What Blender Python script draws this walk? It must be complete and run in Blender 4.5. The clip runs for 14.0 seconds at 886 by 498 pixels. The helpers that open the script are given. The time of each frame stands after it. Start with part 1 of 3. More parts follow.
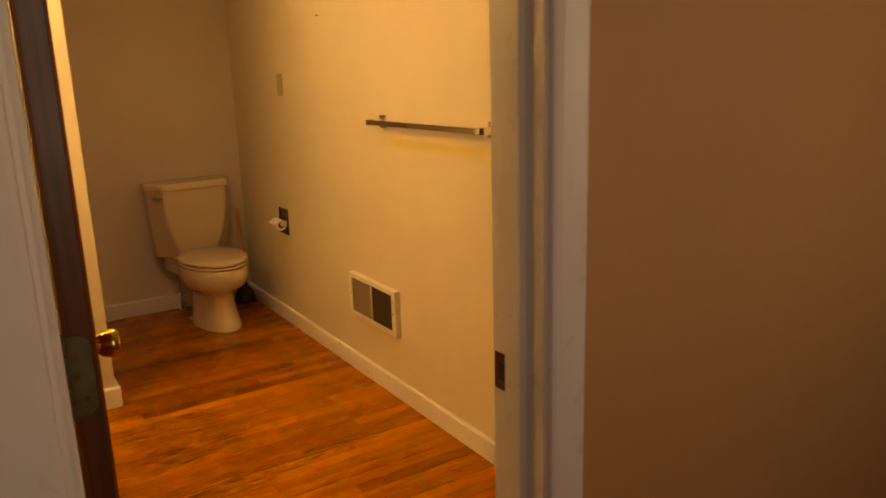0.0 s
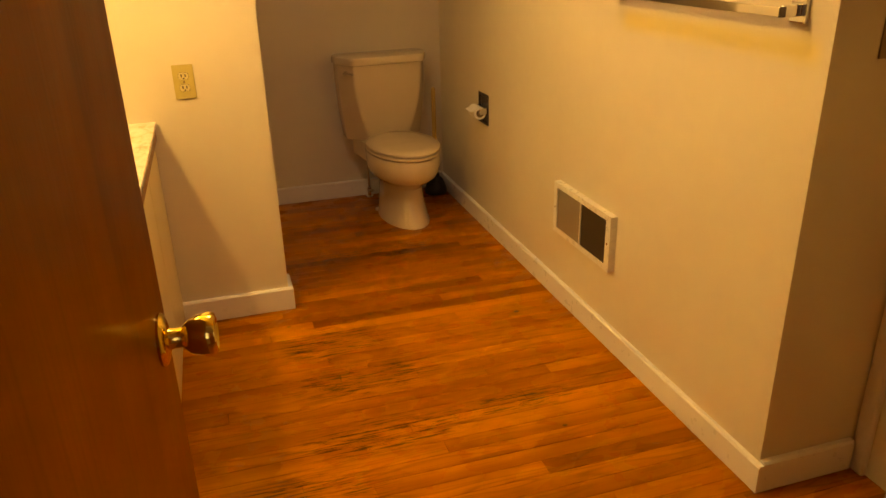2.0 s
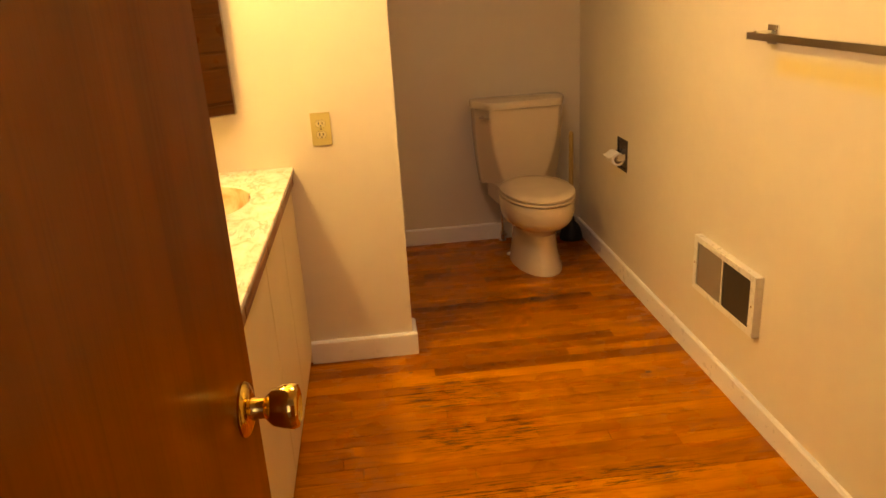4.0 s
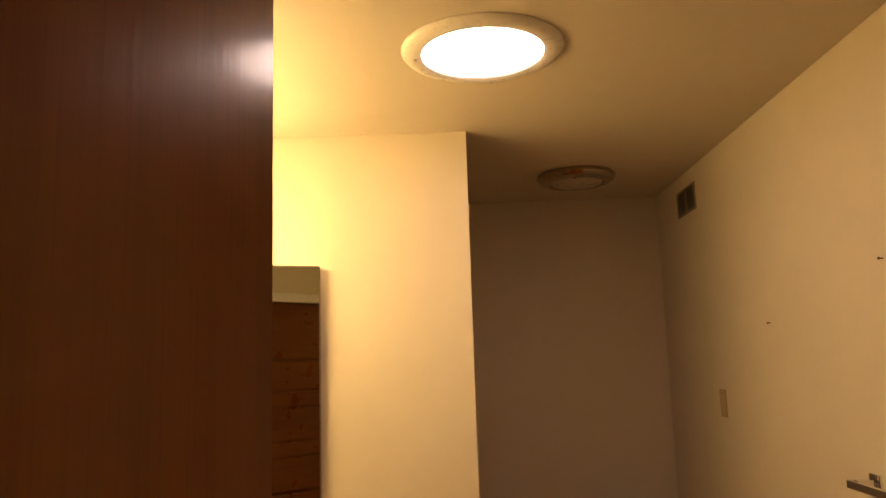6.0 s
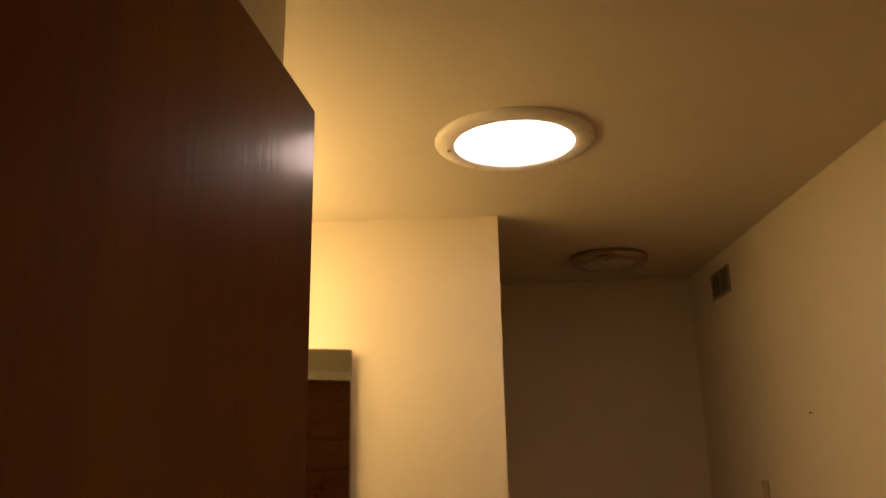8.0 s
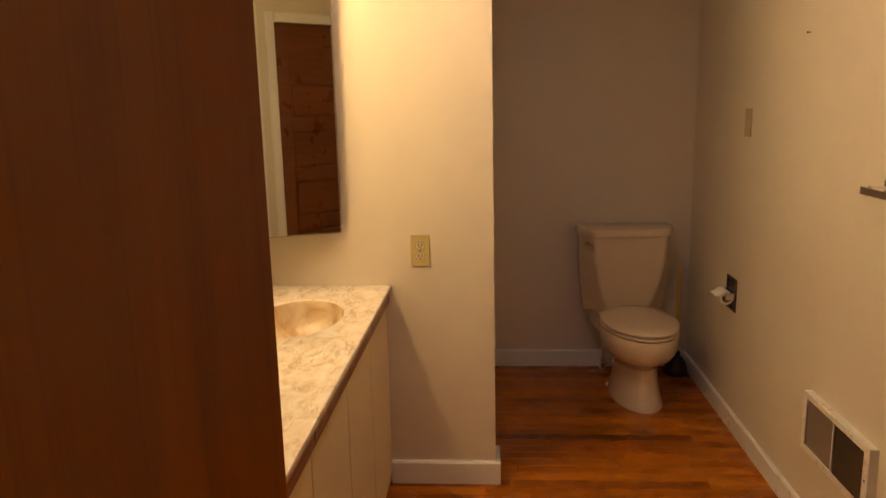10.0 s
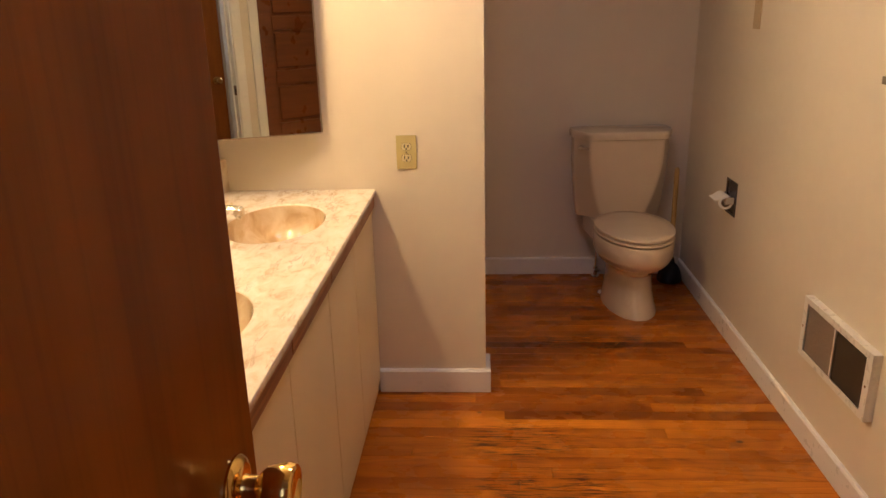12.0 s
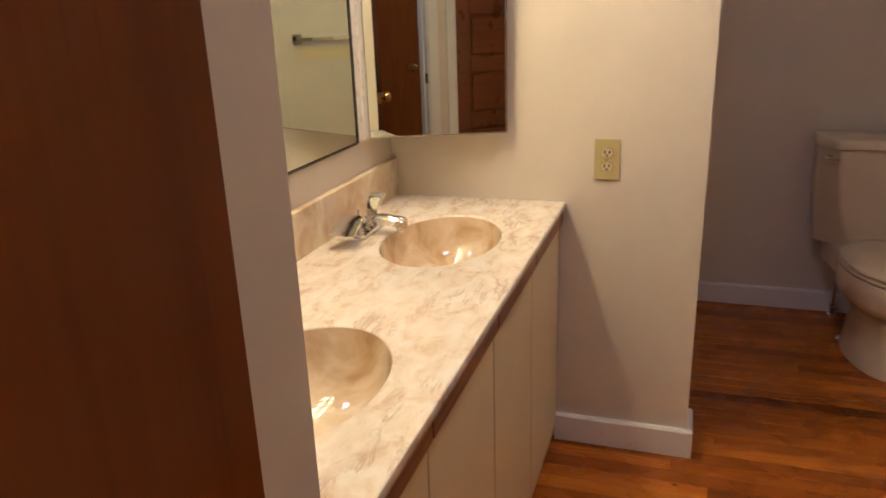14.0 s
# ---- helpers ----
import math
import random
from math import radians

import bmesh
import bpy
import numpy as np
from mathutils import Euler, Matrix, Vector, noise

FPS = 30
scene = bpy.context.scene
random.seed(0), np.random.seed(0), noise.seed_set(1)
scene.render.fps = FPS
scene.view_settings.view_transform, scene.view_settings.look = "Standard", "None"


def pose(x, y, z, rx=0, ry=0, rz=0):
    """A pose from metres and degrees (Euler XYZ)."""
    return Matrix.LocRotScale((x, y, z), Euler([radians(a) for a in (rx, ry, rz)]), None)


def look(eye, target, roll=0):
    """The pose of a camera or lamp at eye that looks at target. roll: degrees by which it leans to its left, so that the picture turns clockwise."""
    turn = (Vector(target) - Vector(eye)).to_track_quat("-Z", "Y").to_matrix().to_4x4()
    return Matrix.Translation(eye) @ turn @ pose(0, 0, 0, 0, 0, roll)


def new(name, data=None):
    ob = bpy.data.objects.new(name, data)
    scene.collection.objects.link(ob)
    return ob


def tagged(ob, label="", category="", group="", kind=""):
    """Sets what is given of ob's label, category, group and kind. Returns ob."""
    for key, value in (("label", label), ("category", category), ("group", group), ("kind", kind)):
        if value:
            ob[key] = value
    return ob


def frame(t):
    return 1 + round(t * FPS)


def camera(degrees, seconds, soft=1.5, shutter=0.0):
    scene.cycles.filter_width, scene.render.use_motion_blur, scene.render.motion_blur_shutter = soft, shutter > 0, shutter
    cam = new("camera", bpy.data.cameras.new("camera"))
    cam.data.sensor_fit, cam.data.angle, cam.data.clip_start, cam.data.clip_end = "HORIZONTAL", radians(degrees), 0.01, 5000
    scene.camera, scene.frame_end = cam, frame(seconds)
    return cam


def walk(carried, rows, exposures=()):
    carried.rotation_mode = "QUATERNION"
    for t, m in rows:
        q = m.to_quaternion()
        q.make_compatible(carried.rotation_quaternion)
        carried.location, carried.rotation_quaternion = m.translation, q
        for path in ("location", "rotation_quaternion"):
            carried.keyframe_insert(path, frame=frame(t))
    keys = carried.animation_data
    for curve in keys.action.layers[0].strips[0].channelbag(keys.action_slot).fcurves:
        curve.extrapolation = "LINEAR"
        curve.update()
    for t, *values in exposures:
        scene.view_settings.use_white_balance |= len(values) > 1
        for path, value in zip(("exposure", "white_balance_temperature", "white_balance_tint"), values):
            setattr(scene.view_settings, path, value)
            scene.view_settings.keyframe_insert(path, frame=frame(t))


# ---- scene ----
cam = camera(62.0, 14.0, shutter=0.2)
PATH = [
    (0, (-1.429, -3.251, 1.363), (-0.38, -1.614, 0.896), -1.7),
    (0.2, (-1.443, -3.157, 1.374), (-0.438, -1.506, 0.862), -1.5),
    (0.5, (-1.426, -3.066, 1.366), (-0.493, -1.393, 0.792), -1.6),
    (0.7, (-1.409, -3.008, 1.358), (-0.542, -1.322, 0.722), -1.3),
    (1, (-1.336, -2.91, 1.34), (-0.657, -1.175, 0.615), -2.1),
    (1.5, (-1.206, -2.765, 1.342), (-0.681, -0.991, 0.58), -2.4),
    (2, (-1.198, -2.678, 1.335), (-0.671, -0.912, 0.558), -1.5),
    (2.2, (-1.209, -2.647, 1.329), (-0.666, -0.885, 0.557), -1.2),
    (4.5, (-1.095, -2.611, 1.381), (-1.046, -0.692, 0.819), -3.6),
    (5, (-1.079, -2.613, 1.493), (-1.075, -0.616, 1.38), -3.0),
    (5.5, (-1.075, -2.643, 1.533), (-1.063, -0.652, 1.727), -1.6),
    (6, (-1.075, -2.643, 1.532), (-1.119, -0.667, 1.831), -1.8),
    (6.5, (-1.068, -2.642, 1.547), (-1.161, -0.668, 1.851), -1.4),
    (7, (-1.071, -2.643, 1.557), (-1.167, -0.687, 1.962), -1.5),
    (7.5, (-1.074, -2.661, 1.588), (-1.176, -0.77, 2.23), -1.4),
    (8, (-1.078, -2.66, 1.572), (-1.198, -0.726, 2.064), -1.1),
    (8.5, (-1.079, -2.64, 1.538), (-1.220, -0.659, 1.769), -0.9),
    (9, (-1.076, -2.635, 1.509), (-1.234, -0.642, 1.473), -1.1),
    (9.2, (-1.066, -2.628, 1.49), (-1.231, -0.64, 1.354), -1.2),
    (11.3, (-1.033, -2.554, 1.383), (-1.100, -0.632, 0.832), -0.9),
    (11.5, (-1.038, -2.545, 1.381), (-1.111, -0.631, 0.804), -0.9),
    (12, (-1.040, -2.474, 1.367), (-1.151, -0.575, 0.747), -1.4),
    (12.5, (-1.044, -2.397, 1.364), (-1.140, -0.516, 0.691), -1.7),
    (13, (-1.071, -2.305, 1.357), (-1.213, -0.428, 0.679), -1.9),
    (13.5, (-1.074, -2.214, 1.33), (-1.397, -0.349, 0.684), -1.1),
    (14, (-1.092, -2.055, 1.334), (-1.702, -0.26, 0.7), -2.0),
]
EXPOSURES = [(0, 0.68, 21000, 23), (1.0, 0.92, 20500, 18), (2.2, 1.02, 16200, 12), (4.5, 1.30, 10300, 20), (5.0, 1.04, 9600, 23), (5.8, 0.16, 8900, 21), (6.5, -0.08, 8800, 20), (7.0, -0.24, 8800, 20), (7.5, -0.58, 8800, 20), (8.2, -0.67, 8600, 20), (8.8, -0.36, 8300, 20), (11.3, 0.82, 6450, 25), (12.5, 0.88, 6100, 25), (13.5, 0.76, 5600, 22), (14.0, 0.6, 5200, 20)]
walk(cam, [(t, look(eye, target, roll)) for t, eye, target, roll in PATH], EXPOSURES)


# ---------------------------------------------------------------- world and light
world = bpy.data.worlds.new("world")
scene.world = world
world.use_nodes = True
wn = world.node_tree.nodes
sky = wn.new("ShaderNodeTexSky")
sky.sky_type, sky.sun_disc, sky.sun_elevation, sky.sun_rotation = "NISHITA", False, radians(35), radians(120)
world.node_tree.links.new(sky.outputs[0], wn["Background"].inputs[0])
wn["Background"].inputs[1].default_value = 0.08

VANITY_GLOW = 39.0     # globes of the bar over the mirror
TUBE_GLOW = 10.5       # daylight tube in the ceiling
HALL_LIGHT = (0.85, 1.4)  # unseen hall lamps: inferred daylight, then fill added for the tan wall

# the second lamp has no known source, it only brightens the right hall wall
for watts, x, aim, colour in ((HALL_LIGHT[0], -1.47, (-1.2, -2.49, 1.25), (0.82, 0.80, 0.96)), (HALL_LIGHT[1], 0.22, (-0.6, -2.46, 1.15), (0.95, 0.92, 0.98))):
    day = new("hall_daylight_fill", bpy.data.lights.new("hall_daylight_fill", "AREA"))
    day.data.shape, day.data.size, day.data.size_y, day.data.energy, day.data.color = "RECTANGLE", 0.5, 1.0, watts, colour
    day.matrix_world = look((x, -3.59, 1.5), aim)


# ---------------------------------------------------------------- materials
class Mat:
    """A node material under construction."""
    def __init__(self, name, rough=0.5, metal=0.0, coat=0.0):
        self.m = bpy.data.materials.new(name)
        self.m.use_nodes = True
        self.t = self.m.node_tree
        self.b = self.t.nodes["Principled BSDF"]
        self.set("Roughness", rough), self.set("Metallic", metal), self.set("Coat Weight", coat)

    def set(self, socket, v):
        if isinstance(v, bpy.types.NodeSocket):
            self.t.links.new(v, self.b.inputs[socket])
        else:
            self.b.inputs[socket].default_value = (*v, 1) if isinstance(v, tuple) and len(v) == 3 else v
        return self

    def node(self, kind, **ins):
        n = self.t.nodes.new(kind)
        for k, v in ins.items():
            s = n.inputs[int(k[1:])] if k[0] == "i" and k[1:].isdigit() else n.inputs[k.replace("_", " ")]
            if isinstance(v, bpy.types.NodeSocket):
                self.t.links.new(v, s)
            else:
                s.default_value = v
        return n

    def pos(self, scale=(1, 1, 1), local=False, jitter=False):
        src = self.node("ShaderNodeTexCoord").outputs["Object"] if local else self.node("ShaderNodeNewGeometry").outputs["Position"]
        if jitter:
            r = self.node("ShaderNodeObjectInfo").outputs["Random"]
            k = self.math("MULTIPLY", r, 37.0)
            src = self.node("ShaderNodeVectorMath", i0=src, i1=k).outputs[0]
        mp = self.node("ShaderNodeMapping", Vector=src, Scale=scale)
        return mp.outputs[0]

    def noise(self, vec, scale=5, detail=3, rough=0.5, distort=0.0):
        return self.node("ShaderNodeTexNoise", Vector=vec, Scale=scale, Detail=detail, Roughness=rough, Distortion=distort).outputs[0]

    def ramp(self, fac, *stops):
        n = self.node("ShaderNodeValToRGB", Fac=fac)
        e = n.color_ramp.elements
        while len(e) < len(stops):
            e.new(0.5)
        for el, (p, c) in zip(e, stops):
            el.position, el.color = p, ((c, c, c, 1) if isinstance(c, (int, float)) else (*c, 1))
        return n.outputs[0]

    def mix(self, fac, a, b, mode="MIX"):
        n = self.t.nodes.new("ShaderNodeMix")
        n.data_type, n.blend_type = "RGBA", mode
        for s, v in ((n.inputs[0], fac), (n.inputs[6], a), (n.inputs[7], b)):
            if isinstance(v, bpy.types.NodeSocket):
                self.t.links.new(v, s)
            else:
                s.default_value = (*v, 1) if isinstance(v, tuple) else v
        return n.outputs[2]

    def math(self, op, a, b=0.0):
        n = self.node("ShaderNodeMath", i0=a, i1=b)
        n.operation = op
        return n.outputs[0]

    def bump(self, height, strength=0.1, distance=0.002):
        self.set("Normal", self.node("ShaderNodeBump", Height=height, Strength=strength, Distance=distance).outputs[0])
        return self


def paint(name, colour, rough=0.5, tex=0.12, dirt=0.94):
    """Rolled wall paint: orange-peel relief, faint clouding."""
    k = Mat(name, rough)
    p = k.pos()
    cloud = k.ramp(k.noise(p, 1.7, 4, 0.6), (0.3, tuple(c * dirt for c in colour)), (0.7, colour))
    k.set("Base Color", cloud)
    k.set("Roughness", k.ramp(k.noise(p, 30, 2), (0.3, rough - 0.06), (0.7, rough + 0.08)))
    k.bump(k.noise(p, 260, 3, 0.6), tex, 0.0012)
    return k


def wood(name, dark, light, axis, rough=0.3, coat=0.0, grain=55, local=False, spec=0.5, fine_mix=0.5):
    """Grain that runs along one axis (0 x, 1 y, 2 z)."""
    k = Mat(name, rough, coat=coat)
    fine = [grain * 3.0] * 3
    broad = [grain * 0.35] * 3
    fine[axis], broad[axis] = 3.0, 1.1
    pf, pb = k.pos(tuple(fine), local), k.pos(tuple(broad), local)
    f, b = k.noise(pf, 1, 3, 0.65), k.noise(pb, 1, 4, 0.6, 0.25)
    col = k.ramp(b, (0.32, dark), (0.68, light))
    col = k.mix(fine_mix, col, k.ramp(f, (0.36, tuple(c * 0.42 for c in dark)), (0.58, light)), "MIX")
    k.set("Base Color", col)
    k.set("Roughness", k.ramp(k.noise(k.pos((4, 4, 4)), 2, 3), (0.3, rough - 0.06), (0.7, rough + 0.1)))
    k.set("Specular IOR Level", spec)
    k.bump(f, 0.05, 0.0006)
    return k


def spot(k, p, cx, cy, rx, ry):
    """1 at a place on the floor, falling to 0 at an ellipse round it."""
    m = k.node("ShaderNodeMapping", Vector=p, Location=(-cx / rx, -cy / ry, 0), Scale=(1 / rx, 1 / ry, 0)).outputs[0]
    g = k.node("ShaderNodeTexGradient", Vector=m)
    g.gradient_type = "SPHERICAL"
    return g.outputs[1]


def oak_strip(name):
    """Varnished red oak strips: tone board by board, pores, arched grain, dark wear."""
    k = Mat(name, 0.24, coat=0.04)
    r = k.node("ShaderNodeObjectInfo").outputs["Random"]
    tone = k.noise(k.pos((0.9, 11, 1), jitter=True), 1, 3, 0.55)
    col = k.ramp(tone, (0.30, (0.325, 0.086, 0.003)), (0.70, (0.58, 0.188, 0.008)))
    pores = k.noise(k.pos((7, 330, 1), jitter=True), 1, 3, 0.6)
    col = k.mix(k.ramp(pores, (0.54, 0.0), (0.74, 0.45)), col, (0.20, 0.048, 0.004))
    # arched grain: contour lines of a stretched field, on some boards only
    field = k.noise(k.pos((1.5, 15, 1), jitter=True), 1, 1.5, 0.4)
    lines = k.math("FRACT", k.math("MULTIPLY", field, 11.0))
    arch = k.ramp(lines, (0.0, 0.0), (0.42, 0.1), (0.62, 0.85), (0.80, 0.0))
    some = k.ramp(r, (0.35, 0.15), (0.60, 0.62))
    col = k.mix(k.math("MULTIPLY", arch, some), col, (0.22, 0.058, 0.006))
    col = k.mix(1.0, col, k.ramp(k.math("FRACT", k.math("MULTIPLY", r, 7.3)), (0.0, (0.56, 0.50, 0.46)), (0.22, (0.84, 0.80, 0.78)), (0.6, (1.0, 1.0, 1.0)), (1.0, (1.18, 1.22, 1.2))), "MULTIPLY")
    p = k.pos()
    worn = None
    for cx, cy, rx, ry in ((-0.92, -0.34, 0.24, 0.15), (-0.86, -0.60, 0.30, 0.13), (-0.87, -0.92, 0.34, 0.10), (-0.45, -0.89, 0.34, 0.06), (-0.62, 0.42, 0.40, 0.10), (-1.15, -1.15, 0.30, 0.16)):
        g = spot(k, p, cx, cy, rx, ry)
        worn = g if worn is None else k.math("MAXIMUM", worn, g)
    streak = k.ramp(k.noise(k.pos((9, 150, 1)), 1, 4, 0.65, 0.3), (0.515, 0.0), (0.56, 1.0))
    col = k.mix(k.math("MULTIPLY", k.math("MULTIPLY", streak, k.ramp(worn, (0.0, 0.0), (0.45, 1.0))), 0.85), col, (0.030, 0.013, 0.006))
    for cx, cy, q in ((-0.21, -0.335, 0.017), (-1.06, -0.16, 0.012), (-0.75, -0.165, 0.010), (-0.35, -1.05, 0.012)):
        col = k.mix(k.ramp(spot(k, p, cx, cy, q, q * 0.7), (0.1, 0.0), (0.6, 0.85)), col, (0.05, 0.018, 0.008))
    k.set("Base Color", col)
    k.set("Roughness", k.ramp(k.noise(k.pos((3, 5, 4)), 2, 3), (0.3, 0.20), (0.7, 0.36)))
    k.set("Specular IOR Level", 0.22)
    k.bump(k.mix(0.5, pores, k.noise(k.pos((1.2, 18, 1), jitter=True), 1, 2)), 0.10, 0.0008)
    return k


def door_veneer(name):
    """Lacquered reddish veneer: soft upright streaks that smear reflections sideways."""
    k = Mat(name, 0.36, coat=0.30)
    broad = k.noise(k.pos((9, 9, 0.5), local=True), 1, 3, 0.55, 0.3)
    fine = k.noise(k.pos((120, 120, 2.2), local=True), 1, 3, 0.6)
    col = k.ramp(broad, (0.30, (0.155, 0.036, 0.0015)), (0.48, (0.205, 0.050, 0.002)), (0.72, (0.24, 0.061, 0.003)))
    col = k.mix(k.ramp(fine, (0.50, 0.0), (0.75, 0.28)), col, (0.085, 0.018, 0.001))
    k.set("Base Color", col)
    k.set("Roughness", k.ramp(k.noise(k.pos((3, 3, 3), local=True), 2, 3), (0.3, 0.32), (0.7, 0.42)))
    k.set("Specular IOR Level", 0.06)
    k.set("Coat Roughness", 0.15)
    k.bump(k.mix(0.5, k.noise(k.pos((60, 60, 1.2), local=True), 1, 2), fine), 0.35, 0.0008)
    k.t.links.new(k.b.inputs["Normal"].links[0].from_socket, k.b.inputs["Coat Normal"])
    return k


def marble(name):
    """Cast marble: pale milky ground, faint tan clouds, sparse thin brown veins."""
    k = Mat(name, 0.16, coat=0.4)
    base = k.ramp(k.noise(k.pos((1.5, 0.8, 1)), 17, 7, 0.68, 0.6), (0.33, (0.58, 0.44, 0.30)), (0.45, (0.735, 0.635, 0.51)), (0.62, (0.82, 0.765, 0.685)))
    skew = k.node("ShaderNodeMapping", Vector=k.pos(), Rotation=(0, 0, radians(28)), Scale=(34, 8, 9)).outputs[0]
    vein = k.ramp(k.noise(skew, 1.0, 5, 0.6, 0.9), (0.545, 0.0), (0.585, 1.0), (0.625, 0.1))
    patch = k.ramp(k.noise(k.pos((8, 7, 5)), 1.0, 2), (0.47, 0.0), (0.60, 1.0))
    col = k.mix(k.math("MULTIPLY", k.math("MULTIPLY", vein, patch), 0.58), base, (0.36, 0.22, 0.14))
    k.set("Base Color", col)
    return k


def swirl(name, rough=0.10, coat=0.6):
    """The basins: tan cast marble with soft streaks."""
    k = Mat(name, rough, coat=coat)
    k.set("Base Color", k.ramp(k.noise(k.pos((5, 8, 6)), 1.6, 4, 0.55, 0.7), (0.32, (0.52, 0.35, 0.19)), (0.42, (0.62, 0.45, 0.27)), (0.55, (0.72, 0.58, 0.40)), (0.70, (0.83, 0.74, 0.58))))
    return k


def plain(name, colour, rough=0.4, metal=0.0, coat=0.0, vary=0.08, size=25):
    k = Mat(name, rough, metal, coat)
    p = k.pos(local=True)
    k.set("Base Color", k.ramp(k.noise(p, size, 3), (0.3, tuple(c * (1 - vary) for c in colour)), (0.7, colour)))
    if not metal or rough > 0.1:
        k.set("Roughness", k.ramp(k.noise(p, size * 2, 2), (0.3, max(rough - 0.05, 0.02)), (0.7, rough + 0.06)))
    return k


def mesh_screen(name, light, dark):
    """Fine punched metal."""
    k = Mat(name, 0.5, 0.6)
    v = k.node("ShaderNodeTexVoronoi", Vector=k.pos(), Scale=420.0).outputs["Distance"]
    k.set("Base Color", k.ramp(v, (0.25, dark), (0.45, light)))
    k.bump(v, 0.5, 0.001)
    return k


def glow(name, colour, strength):
    k = Mat(name, 0.3)
    k.set("Base Color", (0.9, 0.9, 0.9)).set("Emission Color", colour).set("Emission Strength", strength)
    return k.m


WALL = paint("wall_paint", (0.715, 0.635, 0.52)).m
CEIL = paint("ceiling_paint", (0.63, 0.555, 0.45), 0.7, 0.2).m
TRIM = paint("trim_paint", (0.82, 0.79, 0.76), 0.32, 0.05).m
HALLTAN = paint("hall_tan_paint", (0.58, 0.32, 0.15), 0.6).m
HALLW = paint("hall_paint", (0.70, 0.63, 0.56), 0.6).m

# the towel wall keeps a yellowed band and a paler patch where an older rail hung
kk = paint("towel_wall_paint", (0.715, 0.635, 0.52))
geo = kk.node("ShaderNodeSeparateXYZ", Vector=kk.pos())


def band(k, s, a, b, soft):
    lo = k.node("ShaderNodeMapRange", Value=s, From_Min=a - soft, From_Max=a + soft).outputs[0]
    hi = k.node("ShaderNodeMapRange", Value=s, From_Min=b + soft, From_Max=b - soft).outputs[0]
    return k.math("MULTIPLY", lo, hi)


old = kk.b.inputs["Base Color"].links[0].from_socket
yel = kk.math("MULTIPLY", band(kk, geo.outputs[1], -1.42, -0.64, 0.02), band(kk, geo.outputs[2], 1.075, 1.125, 0.016))
blot = kk.ramp(kk.noise(kk.pos((2, 6, 6)), 2, 3), (0.3, 0.6), (0.7, 1.0))
scuff = kk.math("MULTIPLY", band(kk, geo.outputs[1], 0.62, 1.30, 0.22), band(kk, geo.outputs[2], 0.05, 0.48, 0.16))
c1 = kk.mix(kk.math("MULTIPLY", yel, blot), old, (0.77, 0.64, 0.35))
kk.set("Base Color", kk.mix(kk.math("MULTIPLY", scuff, kk.ramp(kk.noise(kk.pos(), 5, 4), (0.35, 0.05), (0.7, 0.35))), c1, (0.42, 0.38, 0.36)))
TOWELWALL = kk.m

FLOOR = oak_strip("oak_strip").m
HALLFLOOR = wood("hall_oak", (0.25, 0.068, 0.006), (0.46, 0.16, 0.022), 0, 0.3, 0.2, 42).m
VENEER = door_veneer("door_veneer").m
# veneer colour raised to stand in for light that misses the hall door
HALLDOOR_LIT = wood("brightened_hall_door_veneer", (0.50, 0.150, 0.014), (0.62, 0.21, 0.024), 2, 0.35, 0.1, 9, fine_mix=0.2).m
EDGEWOOD = wood("door_edge_wood", (0.07, 0.018, 0.006), (0.13, 0.036, 0.010), 2, 0.35, 0.1, 26, local=True).m
PANELWOOD = wood("panel_door_wood", (0.12, 0.030, 0.007), (0.19, 0.054, 0.013), 0, 0.3, 0.2, 14, local=True, fine_mix=0.2).m
HANDLEWOOD = wood("handle_wood", (0.42, 0.25, 0.07), (0.60, 0.40, 0.13), 2, 0.45, 0, 60, local=True).m
PULL = wood("finger_pull_wood", (0.20, 0.078, 0.030), (0.32, 0.14, 0.058), 1, 0.45, 0, 30).m
MARBLE, BASIN = marble("cast_marble").m, swirl("basin_marble").m
# tan marble in the darker basin tone, which stands in for grazing light
SHADED_SPLASH = swirl("shaded_backsplash_marble", 0.38, 0.05).m
LAMINATE = plain("cream_laminate", (0.76, 0.655, 0.43), 0.4, vary=0.06, size=6).m
PORCELAIN = plain("bone_porcelain", (0.70, 0.585, 0.43), 0.12, coat=0.5, vary=0.04, size=4).m
SEAT = plain("bone_plastic", (0.72, 0.60, 0.45), 0.2, vary=0.03, size=6).m
IVORY = plain("ivory_plastic", (0.52, 0.425, 0.185), 0.35, vary=0.06).m
RECEPT = plain("pale_ivory_plastic", (0.63, 0.54, 0.31), 0.35, vary=0.05).m
TAN = plain("tan_plate", (0.50, 0.37, 0.22), 0.5).m
CHROME = plain("chrome", (0.80, 0.80, 0.80), 0.06, 1.0, vary=0.03).m
STEEL = plain("brushed_nickel", (0.62, 0.56, 0.47), 0.22, 1.0, vary=0.05).m
BRASS = plain("polished_brass", (0.83, 0.56, 0.18), 0.12, 1.0, vary=0.12, size=40).m
OLDBRASS = plain("tarnished_brass", (0.17, 0.15, 0.075), 0.5, 0.75, vary=0.35, size=60).m
STRIKE = plain("worn_bronze", (0.22, 0.11, 0.06), 0.35, 0.9, vary=0.3, size=60).m
# near-black that stands in for the shade inside holes and gaps
DARK = plain("dark_void", (0.02, 0.018, 0.016), 0.7).m
RUBBER = plain("black_rubber", (0.018, 0.017, 0.017), 0.5).m
GREYMETAL = plain("dark_chrome", (0.16, 0.15, 0.15), 0.22, 0.9, vary=0.2).m
VENT = plain("tan_vent_enamel", (0.30, 0.24, 0.17), 0.45, vary=0.15).m
